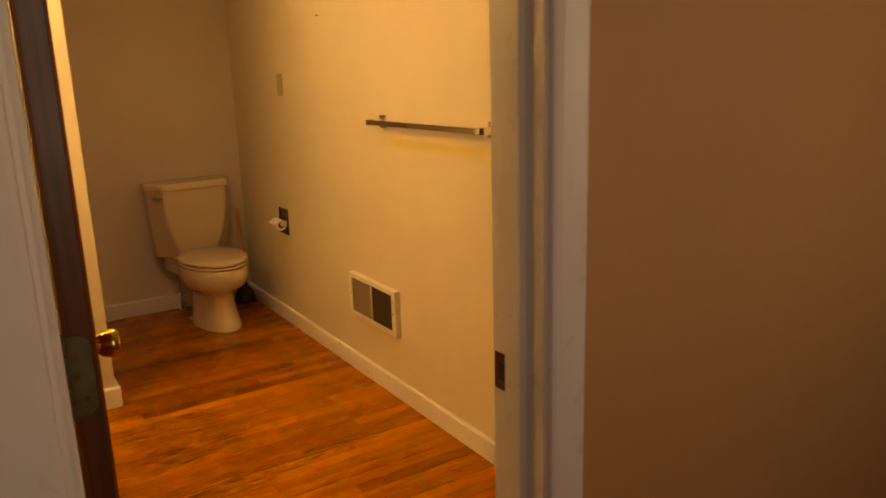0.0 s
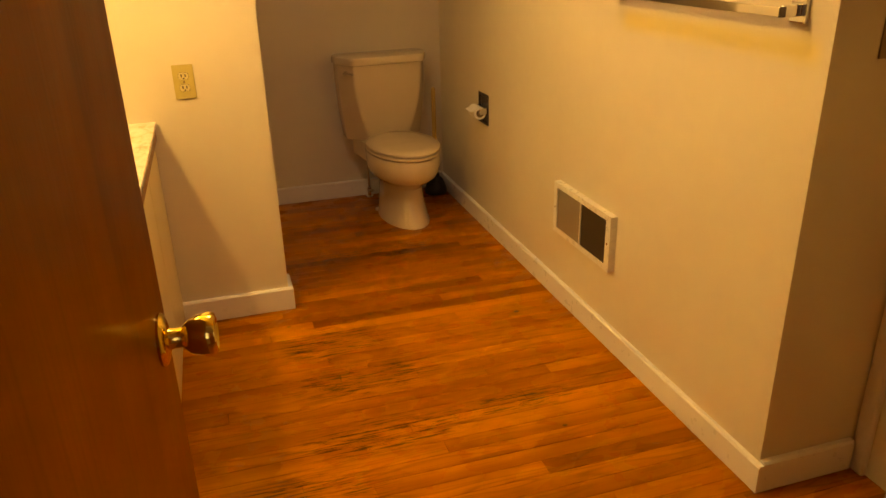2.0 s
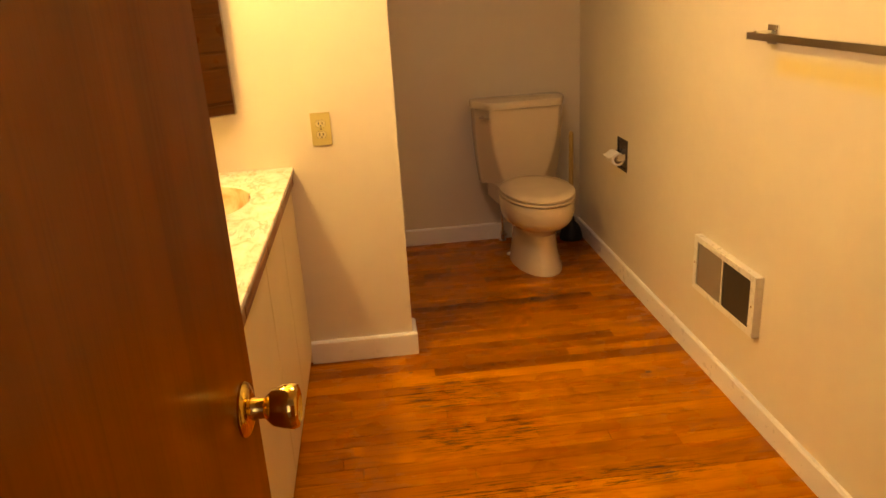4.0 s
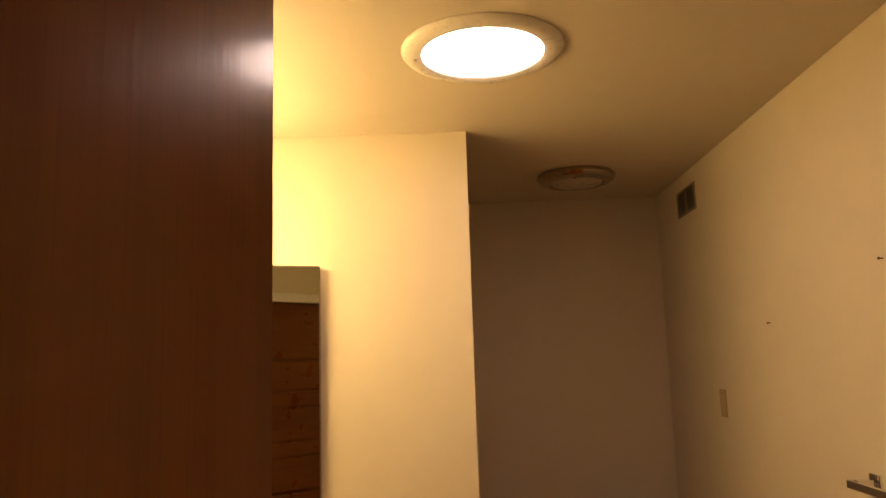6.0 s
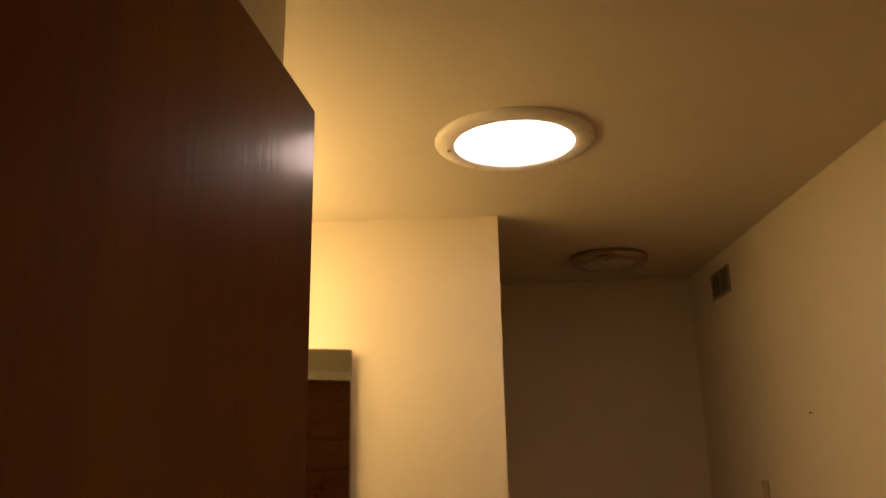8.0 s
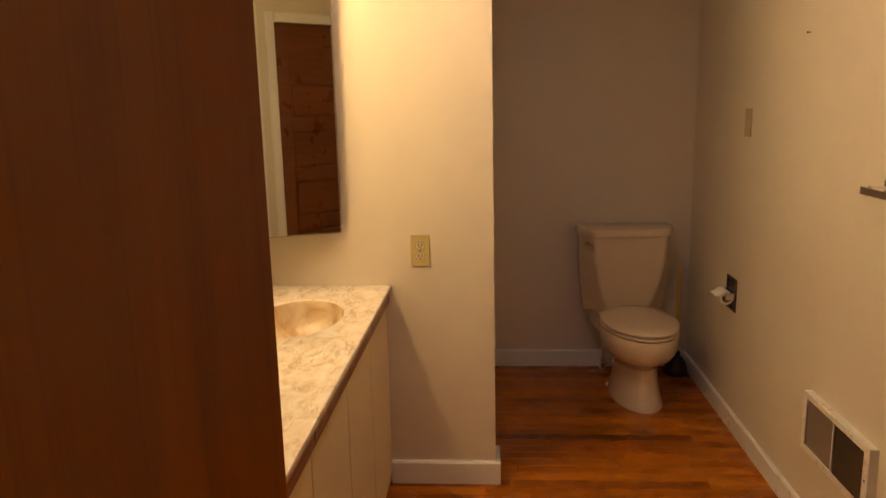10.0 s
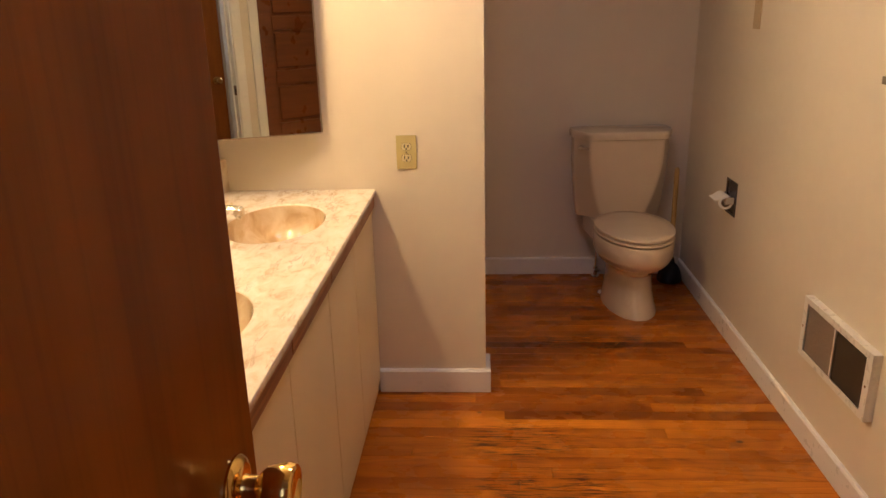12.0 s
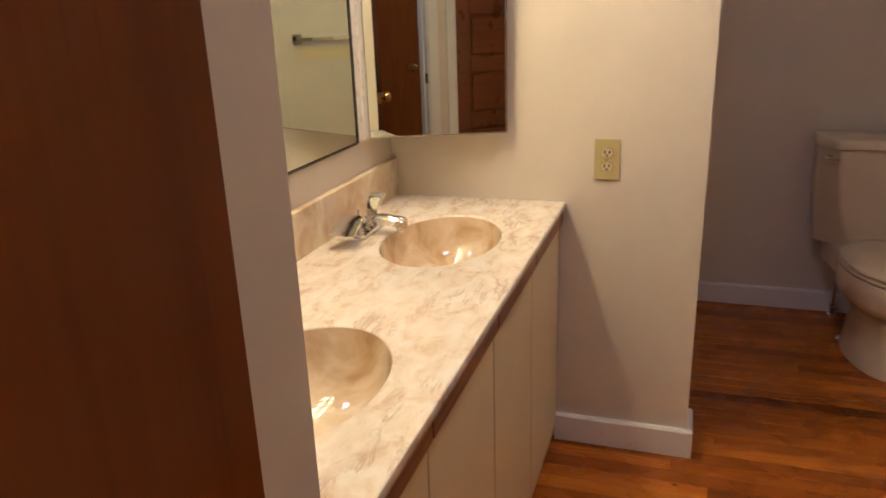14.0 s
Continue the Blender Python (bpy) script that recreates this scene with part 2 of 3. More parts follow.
SCREEN_L = mesh_screen("pale_screen", (0.42, 0.37, 0.31), (0.26, 0.22, 0.18)).m
SCREEN_D = mesh_screen("dark_screen", (0.10, 0.08, 0.06), (0.03, 0.024, 0.02)).m
PAPER = plain("tissue", (0.82, 0.79, 0.75), 0.85, vary=0.04, size=60).m
CARD = plain("cardboard", (0.36, 0.26, 0.17), 0.8).m
ENAMEL = plain("white_enamel", (0.78, 0.74, 0.68), 0.3, vary=0.04).m
FROST = plain("frosted_glass_bowl", (0.50, 0.42, 0.33), 0.3, coat=0.3).m
MIRROR = plain("silvered_mirror", (0.82, 0.86, 0.77), 0.012, 1.0, vary=0.0).m
HOLE = plain("screw_hole", (0.12, 0.06, 0.03), 0.6).m
TUBE = glow("tube_diffuser", (0.95, 0.85, 0.92, 1), TUBE_GLOW)
BULB = glow("bulb_glass", (1.0, 0.765, 0.36, 1), VANITY_GLOW)


# ---------------------------------------------------------------- mesh helpers
def obj(name, bm, mat, parent=None, label="", m=None, smooth=False):
    me = bpy.data.meshes.new(name)
    bmesh.ops.recalc_face_normals(bm, faces=bm.faces)
    bm.to_mesh(me)
    bm.free()
    me.materials.append(mat)
    if smooth:
        for poly in me.polygons:
            poly.use_smooth = True
        me.set_sharp_from_angle(angle=radians(38))
    ob = new(name, me)
    if parent:
        ob.parent = parent
    if m is not None:
        ob.matrix_basis = m
    if label:
        ob["label"] = label
    return ob


def part(name, bm, mat, parent, label="", m=None, smooth=False):
    return obj(name, bm, mat, parent, label, m, smooth)


def thing(name, m, label, category, group=""):
    ob = new(name)
    ob.matrix_basis = m
    ob.empty_display_size = 0.05
    return tagged(ob, label, category, group)


def add_box(bm, a, b, bevel=0.0, seg=2):
    lo, hi = [min(p) for p in zip(a, b)], [max(p) for p in zip(a, b)]
    vs = [bm.verts.new((x, y, z)) for z in (lo[2], hi[2]) for y in (lo[1], hi[1]) for x in (lo[0], hi[0])]
    fs = [bm.faces.new([vs[i] for i in q]) for q in ((0, 2, 3, 1), (4, 5, 7, 6), (0, 1, 5, 4), (2, 6, 7, 3), (0, 4, 6, 2), (1, 3, 7, 5))]
    if bevel:
        es = list({e for f in fs for e in f.edges})
        bmesh.ops.bevel(bm, geom=es, offset=bevel, segments=seg, affect="EDGES", profile=0.6)
    return bm


def box(a, b, bevel=0.0, seg=2):
    return add_box(bmesh.new(), a, b, bevel, seg)


def boxes(*pairs, bevel=0.0):
    bm = bmesh.new()
    for a, b in pairs:
        add_box(bm, a, b, bevel)
    return bm


def lathe(profile, n=40, bm=None, axis="z", at=(0, 0, 0), sx=1.0, sy=1.0, cap=True):
    """Turn a profile of (radius, height) about an axis."""
    bm = bm or bmesh.new()
    rings = []
    for r, h in profile:
        ring = []
        for i in range(n):
            c, s = math.cos(2 * math.pi * i / n) * r * sx, math.sin(2 * math.pi * i / n) * r * sy
            v = {"z": (c, s, h), "x": (h, c, s), "y": (c, h, s)}[axis]
            ring.append(bm.verts.new([p + q for p, q in zip(v, at)]))
        rings.append(ring)
    for lo, hi in zip(rings, rings[1:]):
        for i in range(n):
            bm.faces.new((lo[i], lo[(i + 1) % n], hi[(i + 1) % n], hi[i]))
    if cap:
        bm.faces.new(rings[0])
        bm.faces.new(rings[-1])
    return bm


def loft(rings, bm=None, cap=True):
    """Skin closed rings of equal count."""
    bm = bm or bmesh.new()
    rows = [[bm.verts.new(p) for p in ring] for ring in rings]
    n = len(rows[0])
    for lo, hi in zip(rows, rows[1:]):
        for i in range(n):
            bm.faces.new((lo[i], lo[(i + 1) % n], hi[(i + 1) % n], hi[i]))
    if cap:
        bm.faces.new(rows[0])
        bm.faces.new(rows[-1])
    return bm


def tube(points, r, n=12, bm=None):
    """A round pipe along points."""
    bm = bm or bmesh.new()
    pts = [Vector(p) for p in points]
    rings, side = [], None
    for i, p in enumerate(pts):
        d = (pts[min(i + 1, len(pts) - 1)] - pts[max(i - 1, 0)]).normalized()
        side = (side - d * side.dot(d)).normalized() if side else d.orthogonal().normalized()
        up = d.cross(side)
        rings.append([p + (side * math.cos(2 * math.pi * k / n) + up * math.sin(2 * math.pi * k / n)) * r for k in range(n)])
    return loft(rings, bm)


def extrude_profile(profile, start, end, out, up):
    """A moulding: profile of (along out, along up) swept from start to end."""
    out, up = Vector(out), Vector(up)
    return loft([[Vector(p) + out * a + up * b for a, b in profile] for p in (start, end)])


def structure(name, bm, mat, label, category, smooth=False):
    return tagged(obj(name, bm, mat, smooth=smooth), label, category, kind="structure")


# ---------------------------------------------------------------- plan
H = 2.37                      # ceiling
BACK, PX = 1.285, -1.036       # far wall, end of the partition
LEFT = -1.945                 # wall behind the vanity
NEARX, NEARY = -1.43, -1.485  # wall end at the vanity's near side
RC = -1.453                   # corner of the towel wall
TX = -0.004                   # face of the towel wall
NOOK = 0.30                   # side wall of the nook
D0, D1 = -2.370, -2.490       # door wall, room face and hall face
JL, JR, JT = -1.387, -0.775, 2.008  # door opening between the jambs
T = 0.11
HALL = -3.62                  # far wall of the hall

structure("ceiling", boxes(((LEFT - T, D0, H), (NOOK + T, BACK + T, H + 0.08)), ((-3.0, HALL - T, H), (1.3, D0 - 0.001, H + 0.08))), CEIL, "cream painted plaster ceiling, warmly lit", "ceiling")
structure("wall_towel_side", box((TX, RC, 0), (T + 0.2, BACK, H)), TOWELWALL, "off-white painted wall with a yellowed band", "wall")
structure("wall_back", box((-1.46, BACK, 0), (T, BACK + T, H)), WALL, "off-white painted wall behind the toilet", "wall")
structure("wall_partition", box((LEFT, 0, 0), (PX, 0.125, H)), WALL, "off-white painted partition beside the vanity", "wall")
structure("wall_alcove", box((-1.46, 0.125, 0), (-1.36, BACK, H)), WALL, "off-white painted side wall of the toilet alcove", "wall")
structure("wall_vanity", box((LEFT - T, NEARY, 0), (LEFT, 0, H)), WALL, "off-white painted wall behind the vanity", "wall")
structure("wall_near", box((LEFT - T, D0, 0), (NEARX, NEARY, H)), WALL, "off-white painted wall end beside the vanity", "wall")
CL, CR, CT = -0.584, 0.12, 1.97   # closet opening
structure("wall_door", boxes(
    ((-3.0, D1, 0), (JL - 0.02, D0, H)), ((JL - 0.02, D1, JT + 0.02), (JR + 0.02, D0, H)), ((JR + 0.02, D1, 0), (CL, D0, H)),
    ((CL, D1, CT), (CR, D0, H)), ((CR, D1, 0), (1.3, D0, H)), ((CL, D1, 0), (CR, D1 + 0.03, CT))), WALL, "painted wall round the bathroom doorway", "wall")
structure("wall_hall_face_1", boxes(((-3.0, D1 - 0.006, 0), (JL - 0.0692, D1, H)), ((JL - 0.0692, D1 - 0.006, JT + 0.0692), (JR + 0.0692, D1, H))), HALLW, "pale painted hall wall beside the doorway", "wall")
structure("wall_hall_face_2", box((JR + 0.0692, D1 - 0.006, 0), (1.3, D1, H)), HALLTAN, "tan painted hall wall beside the doorway", "wall")
structure("wall_nook", box((NOOK, D0, 0), (NOOK + T, RC, H)), WALL, "off-white painted side wall of the nook", "wall")
# both openings are out of view, added to hold the hall lamps
structure("wall_hall_far", boxes(((-3.0, HALL - T, 0), (-1.74, HALL, H)), ((-1.20, HALL - T, 0), (-0.05, HALL, H)), ((0.49, HALL - T, 0), (1.3, HALL, H)), ((-1.74, HALL - T, 0), (-1.20, HALL, 0.98)), ((-1.74, HALL - T, 2.02), (-1.20, HALL, H)), ((-0.05, HALL - T, 0), (0.49, HALL, 0.98)), ((-0.05, HALL - T, 2.02), (0.49, HALL, H))), HALLW, "dim painted hall wall with two unseen openings added for lamps", "wall")
structure("wall_hall_end", boxes(((1.3, HALL - T, 0), (1.3 + T, D1, H))), HALLW, "dim painted end wall of the hall", "wall")
structure("wall_hall_side", box((-3.0 - T, HALL - T, 0), (-3.0, D0, H)), HALLW, "dim painted side wall of the hall", "wall")


def skirting(name, a, b, out, label, h=0.090, d=0.018):
    prof = [(0, 0), (d, 0), (d, h - 0.006), (d - 0.005, h), (0, h)]
    return structure(name, extrude_profile(prof, (*a, 0.001), (*b, 0.001), (*out, 0), (0, 0, 1)), TRIM, label, "baseboard")


skirting("baseboard_towel_side", (TX, RC - 0.018), (TX, BACK), (-1, 0), "white painted baseboard with worn edge", 0.082, 0.015)
skirting("baseboard_nook", (TX, RC), (NOOK - 0.02, RC), (0, -1), "white painted baseboard")
skirting("baseboard_back", (-1.36, BACK), (-0.018, BACK), (0, -1), "white painted baseboard behind the toilet")
skirting("baseboard_partition", (-1.43, 0), (PX + 0.018, 0), (0, -1), "white painted baseboard on the partition")
skirting("baseboard_partition_end", (PX, 0.0), (PX, 0.125), (1, 0), "white painted baseboard round the partition end")

# ---------------------------------------------------------------- doorway
CAS = [(0, 0), (0.007, 0), (0.010, 0.002), (0.0125, 0.008), (0.014, 0.016), (0.0155, 0.035), (0.016, 0.056), (0.014, 0.061), (0.010, 0.063), (0, 0.063)]


def casing(parent, x0, x1, top, y, out, gap=0.006):
    """Moulded trim up both sides of an opening and over it."""
    for name, x, s in (("side_casing", x0 - gap, -1), ("side_casing", x1 + gap, 1)):
        part(name, extrude_profile(CAS, (x, y, 0), (x, y, top + 0.069), (0, out, 0), (s, 0, 0)), TRIM, parent)
    part("head_casing", extrude_profile(CAS, (x0 - gap, y, top + gap), (x1 + gap, y, top + gap), (0, out, 0), (0, 0, 1)), TRIM, parent)


frame_1 = structure("door_frame_1", boxes(((JL - 0.02, D1, 0), (JL, D0, JT)), ((JR, D1, 0), (JR + 0.02, D0, JT)), ((JL - 0.02, D1, JT), (JR + 0.02, D0, JT + 0.02))), TRIM, "white painted wooden door frame with moulded casing", "door frame")
part("stop", box((JL, D0 - 0.08, 0), (JL + 0.011, D0 - 0.042, JT), 0.002), TRIM, frame_1)
part("stop", box((JR - 0.011, D0 - 0.08, 0), (JR, D0 - 0.042, JT), 0.002), TRIM, frame_1)
part("stop", box((JL + 0.011, D0 - 0.08, JT - 0.011), (JR - 0.011, D0 - 0.042, JT), 0.002), TRIM, frame_1)
casing(frame_1, JL, JR, JT, D1, -1)
for nm, x, s in (("side_casing", JR + 0.006, 1),):
    part(nm, extrude_profile(CAS, (x, D0, 0), (x, D0, JT + 0.069), (0, 1, 0), (s, 0, 0)), TRIM, frame_1)
plate = bmesh.new()
add_box(plate, (JR - 0.0018, D0 - 0.040, 0.874), (JR + 0.004, D0 - 0.004, 0.935), 0.0008)
strike = part("strike_plate", plate, STRIKE, frame_1, "worn bronze strike plate")
part("latch_hole", box((JR - 0.0024, D0 - 0.031, 0.890), (JR - 0.0012, D0 - 0.014, 0.919)), DARK, strike)
part("screw", lathe([(0.003, -0.0026), (0.0028, -0.0016)], 10, axis="x", at=(JR, D0 - 0.022, 0.882)), OLDBRASS, strike)
part("screw", lathe([(0.003, -0.0026), (0.0028, -0.0016)], 10, axis="x", at=(JR, D0 - 0.022, 0.927)), OLDBRASS, strike)

# the door, opened against the near wall; local x runs from the hinge, the seen face is y = 0
DW, DH, DT = 0.622, 1.990, 0.033
DOOR = pose(-1.336, D0 - 0.010, 0.008, 0, 0, 86.9)
door_1 = structure("door_1", box((0.0015, 0.0015, 0), (DW - 0.0015, DT - 0.0015, DH - 0.002), 0.001), EDGEWOOD, "open flush door in dark reddish-brown wood veneer", "door")
door_1.matrix_basis = DOOR
part("face_veneer", box((0, 0, 0), (DW, 0.004, DH), 0.0012), VENEER, door_1)
part("face_veneer", box((0, DT - 0.004, 0), (DW, DT, DH), 0.0012), VENEER, door_1)


def knob_set(parent, x, z, y, out):
    """Round rose, neck and cup-shaped knob on one face."""
    k = lambda prof: [(r, y + out * h) for r, h in prof]
    rose = part("rose", lathe(k([(0.001, 0), (0.033, 0), (0.0335, 0.003), (0.031, 0.0065), (0.024, 0.009), (0.016, 0.011)]), 40, axis="y", at=(x, 0, z)), BRASS, parent, "brass door rose", smooth=True)
    part("knob", lathe(k([(0.014, 0.010), (0.0125, 0.016), (0.0125, 0.026), (0.017, 0.030), (0.0225, 0.036), (0.0265, 0.050), (0.0275, 0.060), (0.0255, 0.0655), (0.021, 0.067), (0.017, 0.064), (0.001, 0.0635)]), 40, axis="y", at=(x, 0, z)), BRASS, rose, "polished brass tulip knob", smooth=True)


knob_set(door_1, 0.561, 0.882, 0.0, -1)
knob_set(door_1, 0.561, 0.882, DT, 1)
part("latch_plate", box((DW - 0.001, 0.005, 0.855), (DW + 0.0012, 0.028, 0.910), 0.0004), BRASS, door_1)
def hinge_leaf(z0, h=0.095, y0=0.007, y1=0.0345, r=0.014):
    """A plate on the door's edge with its two far corners rounded."""
    ring = [(y1, z0), (y1, z0 + h)]
    for cz, a0 in ((z0 + h - r, 90), (z0 + r, 180)):
        ring += [(y0 + r + r * math.cos(radians(a0 + k * 15)), cz + r * math.sin(radians(a0 + k * 15))) for k in range(7)]
    return loft([[(x, y, z) for y, z in ring] for x in (-0.0022, 0.0016)])


for hz in (0.22, 0.988, 1.74):
    leaf = part("hinge", hinge_leaf(hz), OLDBRASS, door_1, "tarnished brass hinge")
    for k in range(5):
        z0 = hz + 0.019 * k
        knuckle = lathe([(0.001, z0 + 0.0004), (0.0058, z0 + 0.0006), (0.0062, z0 + 0.002), (0.0062, z0 + 0.017), (0.0058, z0 + 0.0184), (0.001, z0 + 0.0186)], 14, at=(-0.004, DT + 0.004, 0))
        part("knuckle", knuckle, OLDBRASS, leaf, smooth=True)
    part("pin", lathe([(0.001, hz - 0.004), (0.0045, hz - 0.003), (0.0045, hz + 0.0), (0.003, hz + 0.001), (0.003, hz + 0.094), (0.0048, hz + 0.0955), (0.0045, hz + 0.099), (0.001, hz + 0.1005)], 12, at=(-0.004, DT + 0.004, 0)), OLDBRASS, leaf, smooth=True)
    for dz in (0.02, 0.047, 0.075):
        part("screw", lathe([(0.0036, -0.003), (0.0034, -0.0018)], 10, axis="x", at=(0, 0.018 + 0.007 * (dz > 0.03), hz + dz)), STRIKE, leaf)

# closet door beside the doorway, seen in the mirror
door_2 = structure("door_2", box((CL + 0.003, D0 - 0.045, 0.01), (CR - 0.003, D0 - 0.030, CT - 0.003)), PANELWOOD, "closed dark brown panelled wooden closet door", "door")
part("stile", box((CL + 0.003, D0 - 0.030, 0.01), (CL + 0.10, D0 - 0.012, CT - 0.003), 0.003), PANELWOOD, door_2)
part("stile", box((CR - 0.10, D0 - 0.030, 0.01), (CR - 0.003, D0 - 0.012, CT - 0.003), 0.003), PANELWOOD, door_2)
zs = [0.01, 0.24, 0.58, 0.92, 1.26, 1.58, 1.88]
for i in range(6):
    part("rail", box((CL + 0.102, D0 - 0.030, zs[i]), (CR - 0.102, D0 - 0.014, zs[i] + (0.20 if i == 0 else 0.085)), 0.003), PANELWOOD, door_2)
    if i < 5:
        part("panel", box((CL + 0.115, D0 - 0.034, zs[i] + (0.215 if i == 0 else 0.10)), (CR - 0.115, D0 - 0.020, zs[i + 1] - 0.015), 0.008, 1), PANELWOOD, door_2)
frame_2 = structure("door_frame_2", boxes(((CL - 0.003, D0 - 0.05, 0), (CL + 0.002, D0, CT)), ((CR - 0.002, D0 - 0.05, 0), (CR + 0.003, D0, CT))), TRIM, "white painted closet door casing", "door frame")
for x, s in ((CL - 0.003, -1), ):
    part("side_casing", extrude_profile(CAS, (x, D0, 0), (x, D0, CT + 0.063), (0, 1, 0), (s, 0, 0)), TRIM, frame_2)
part("head_casing", extrude_profile(CAS, (CL, D0, CT), (NOOK, D0, CT), (0, 1, 0), (0, 0, 1)), TRIM, frame_2)
part("side_casing", extrude_profile([(a * 0.9, b * 0.8) for a, b in CAS], (NOOK, RC - 0.001, 0), (NOOK, RC - 0.001, 2.07), (-1, 0, 0), (0, -1, 0)), TRIM, frame_2)

# hall door, seen in the mirror; its brown is brightened in place of light
door_3 = structure("door_3", box((-1.10, HALL + 0.001, 0.01), (-0.30, HALL + 0.03, 1.98), 0.002), HALLDOOR_LIT, "closed flush brown door across the hall", "door")
r3 = part("rose", lathe([(0.001, HALL + 0.03), (0.032, HALL + 0.03), (0.030, HALL + 0.037), (0.015, HALL + 0.041)], 28, axis="y", at=(-0.37, 0, 0.87)), BRASS, door_3, "brass door rose", smooth=True)
part("knob", lathe([(0.013, HALL + 0.04), (0.012, HALL + 0.055), (0.025, HALL + 0.072), (0.026, HALL + 0.09), (0.018, HALL + 0.097), (0.001, HALL + 0.097)], 28, axis="y", at=(-0.37, 0, 0.87)), BRASS, r3, "polished brass knob", smooth=True)
frame_3 = structure("door_frame_3", boxes(((-1.18, HALL, 0), (-1.103, HALL + 0.032, 2.06)), ((-0.297, HALL, 0), (-0.22, HALL + 0.032, 2.06)), ((-1.103, HALL, 1.983), (-0.297, HALL + 0.032, 2.06))), TRIM, "white painted hall door casing", "door frame")


# ---------------------------------------------------------------- vanity
vanity = thing("vanity_cabinet", pose(0, 0, 0), "cream laminate double vanity cabinet with flat doors", "cabinet")
VX = -1.430
part("body", boxes(((LEFT + 0.002, NEARY + 0.002, 0.005), (VX - 0.020, NEARY + 0.020, 0.756)), ((LEFT + 0.002, -0.020, 0.005), (VX - 0.020, -0.002, 0.756)), ((LEFT + 0.002, NEARY + 0.020, 0.06), (VX - 0.020, -0.020, 0.08)), ((VX - 0.038, NEARY + 0.020, 0.08), (VX - 0.020, -0.020, 0.715))), LAMINATE, vanity)
# brown sheet added behind the doors, its colour gives the seams their shade
part("seam_backing", box((VX - 0.0195, NEARY + 0.021, 0.056), (VX - 0.0188, -0.021, 0.757)), PULL, vanity)
part("toe_kick", box((VX - 0.0198, NEARY + 0.003, 0.004), (VX - 0.010, -0.003, 0.05)), LAMINATE, vanity)
seams = [-0.003, -0.393, -0.768, -1.165, NEARY + 0.003]
for a, b in zip(seams, seams[1:]):
    leaf = part("door", box((VX - 0.0185, b + 0.0026, 0.052), (VX, a - 0.0026, 0.716), 0.0025), LAMINATE, vanity)
    part("finger_pull", box((VX - 0.0185, b + 0.0030, 0.718), (VX + 0.011, a - 0.0030, 0.757), 0.002), PULL, leaf, "brown wooden finger-pull strip")

# counter with two basins cast into it
CZ, CXF = 0.779, -1.417
BASINS = ((-1.655, -0.405), (-1.655, -1.150))
EX, EY = 0.143, 0.208


def counter():
    bm = bmesh.new()
    n = 72
    rects = ((LEFT + 0.001, CXF, -0.778, -0.001), (LEFT + 0.001, CXF, NEARY + 0.001, -0.778))
    for (cx, cy), (x0, x1, y0, y1) in zip(BASINS, rects):
        rim, outer = [], []
        for i in range(n):
            a = 2 * math.pi * i / n
            c, s = math.cos(a), math.sin(a)
            rim.append((cx + EX * 1.03 * c, cy + EY * 1.03 * s, CZ))
            k = min((x1 - cx) / c if c > 1e-6 else 9, (x0 - cx) / c if c < -1e-6 else 9, (y1 - cy) / s if s > 1e-6 else 9, (y0 - cy) / s if s < -1e-6 else 9)
            outer.append([cx + k * c, cy + k * s, CZ])
        for X in (x0, x1):
            for Y in (y0, y1):
                j = min(range(n), key=lambda q: (outer[q][0] - X) ** 2 + (outer[q][1] - Y) ** 2)
                outer[j] = [X, Y, CZ]
        loft([rim, outer], bm, cap=False)
        mid = [[(cx + EX * q * math.cos(2 * math.pi * i / n), cy + EY * q * math.sin(2 * math.pi * i / n), CZ - d) for i in range(n)] for q, d in ((1.03, 0.0), (1.012, 0.001), (1.0, 0.004))]
        loft(mid, bm, cap=False)
    bmesh.ops.remove_doubles(bm, verts=bm.verts, dist=0.0004)
    for a, b in (((CXF, NEARY + 0.001), (CXF, -0.001)),):
        prof = [(0, 0), (0.003, -0.001), (0.0045, -0.004), (0.0045, -0.016), (0.002, -0.020), (-0.05, -0.020)]
        rows = [[bm.verts.new((x + u, y, CZ + v)) for u, v in prof] for x, y in (a, b)]
        for i in range(len(prof) - 1):
            bm.faces.new((rows[0][i], rows[1][i], rows[1][i + 1], rows[0][i + 1]))
    return bm


top = tagged(obj("countertop", counter(), MARBLE, smooth=True), "cream cast-marble vanity top with brown veins", "countertop")
for cx, cy in BASINS:
    prof = [(1.0, -0.004), (0.985, -0.014), (0.955, -0.040), (0.90, -0.070), (0.80, -0.098), (0.64, -0.120), (0.42, -0.133), (0.20, -0.139), (0.13, -0.141)]
    bowl = part("basin", lathe(prof, 72, sx=EX, sy=EY, cap=False, at=(cx, cy, CZ)), BASIN, top, "tan streaked oval basin", smooth=True)
    part("drain", lathe([(0.001, -0.142), (0.010, -0.141), (0.016, -0.137), (0.021, -0.136), (0.023, -0.139), (0.023, -0.15)], 28, at=(cx, cy, CZ)), CHROME, bowl, "chrome drain", smooth=True)
part("backsplash", box((LEFT + 0.001, NEARY + 0.002, CZ + 0.0005), (LEFT + 0.019, -0.002, CZ + 0.114), 0.003), SHADED_SPLASH, top, "tan streaked backsplash, toned darker for grazing light")
part("end_cap", box((CXF - 0.03, NEARY + 0.001, CZ - 0.020), (CXF + 0.003, NEARY + 0.012, CZ - 0.0006)), MARBLE, top)


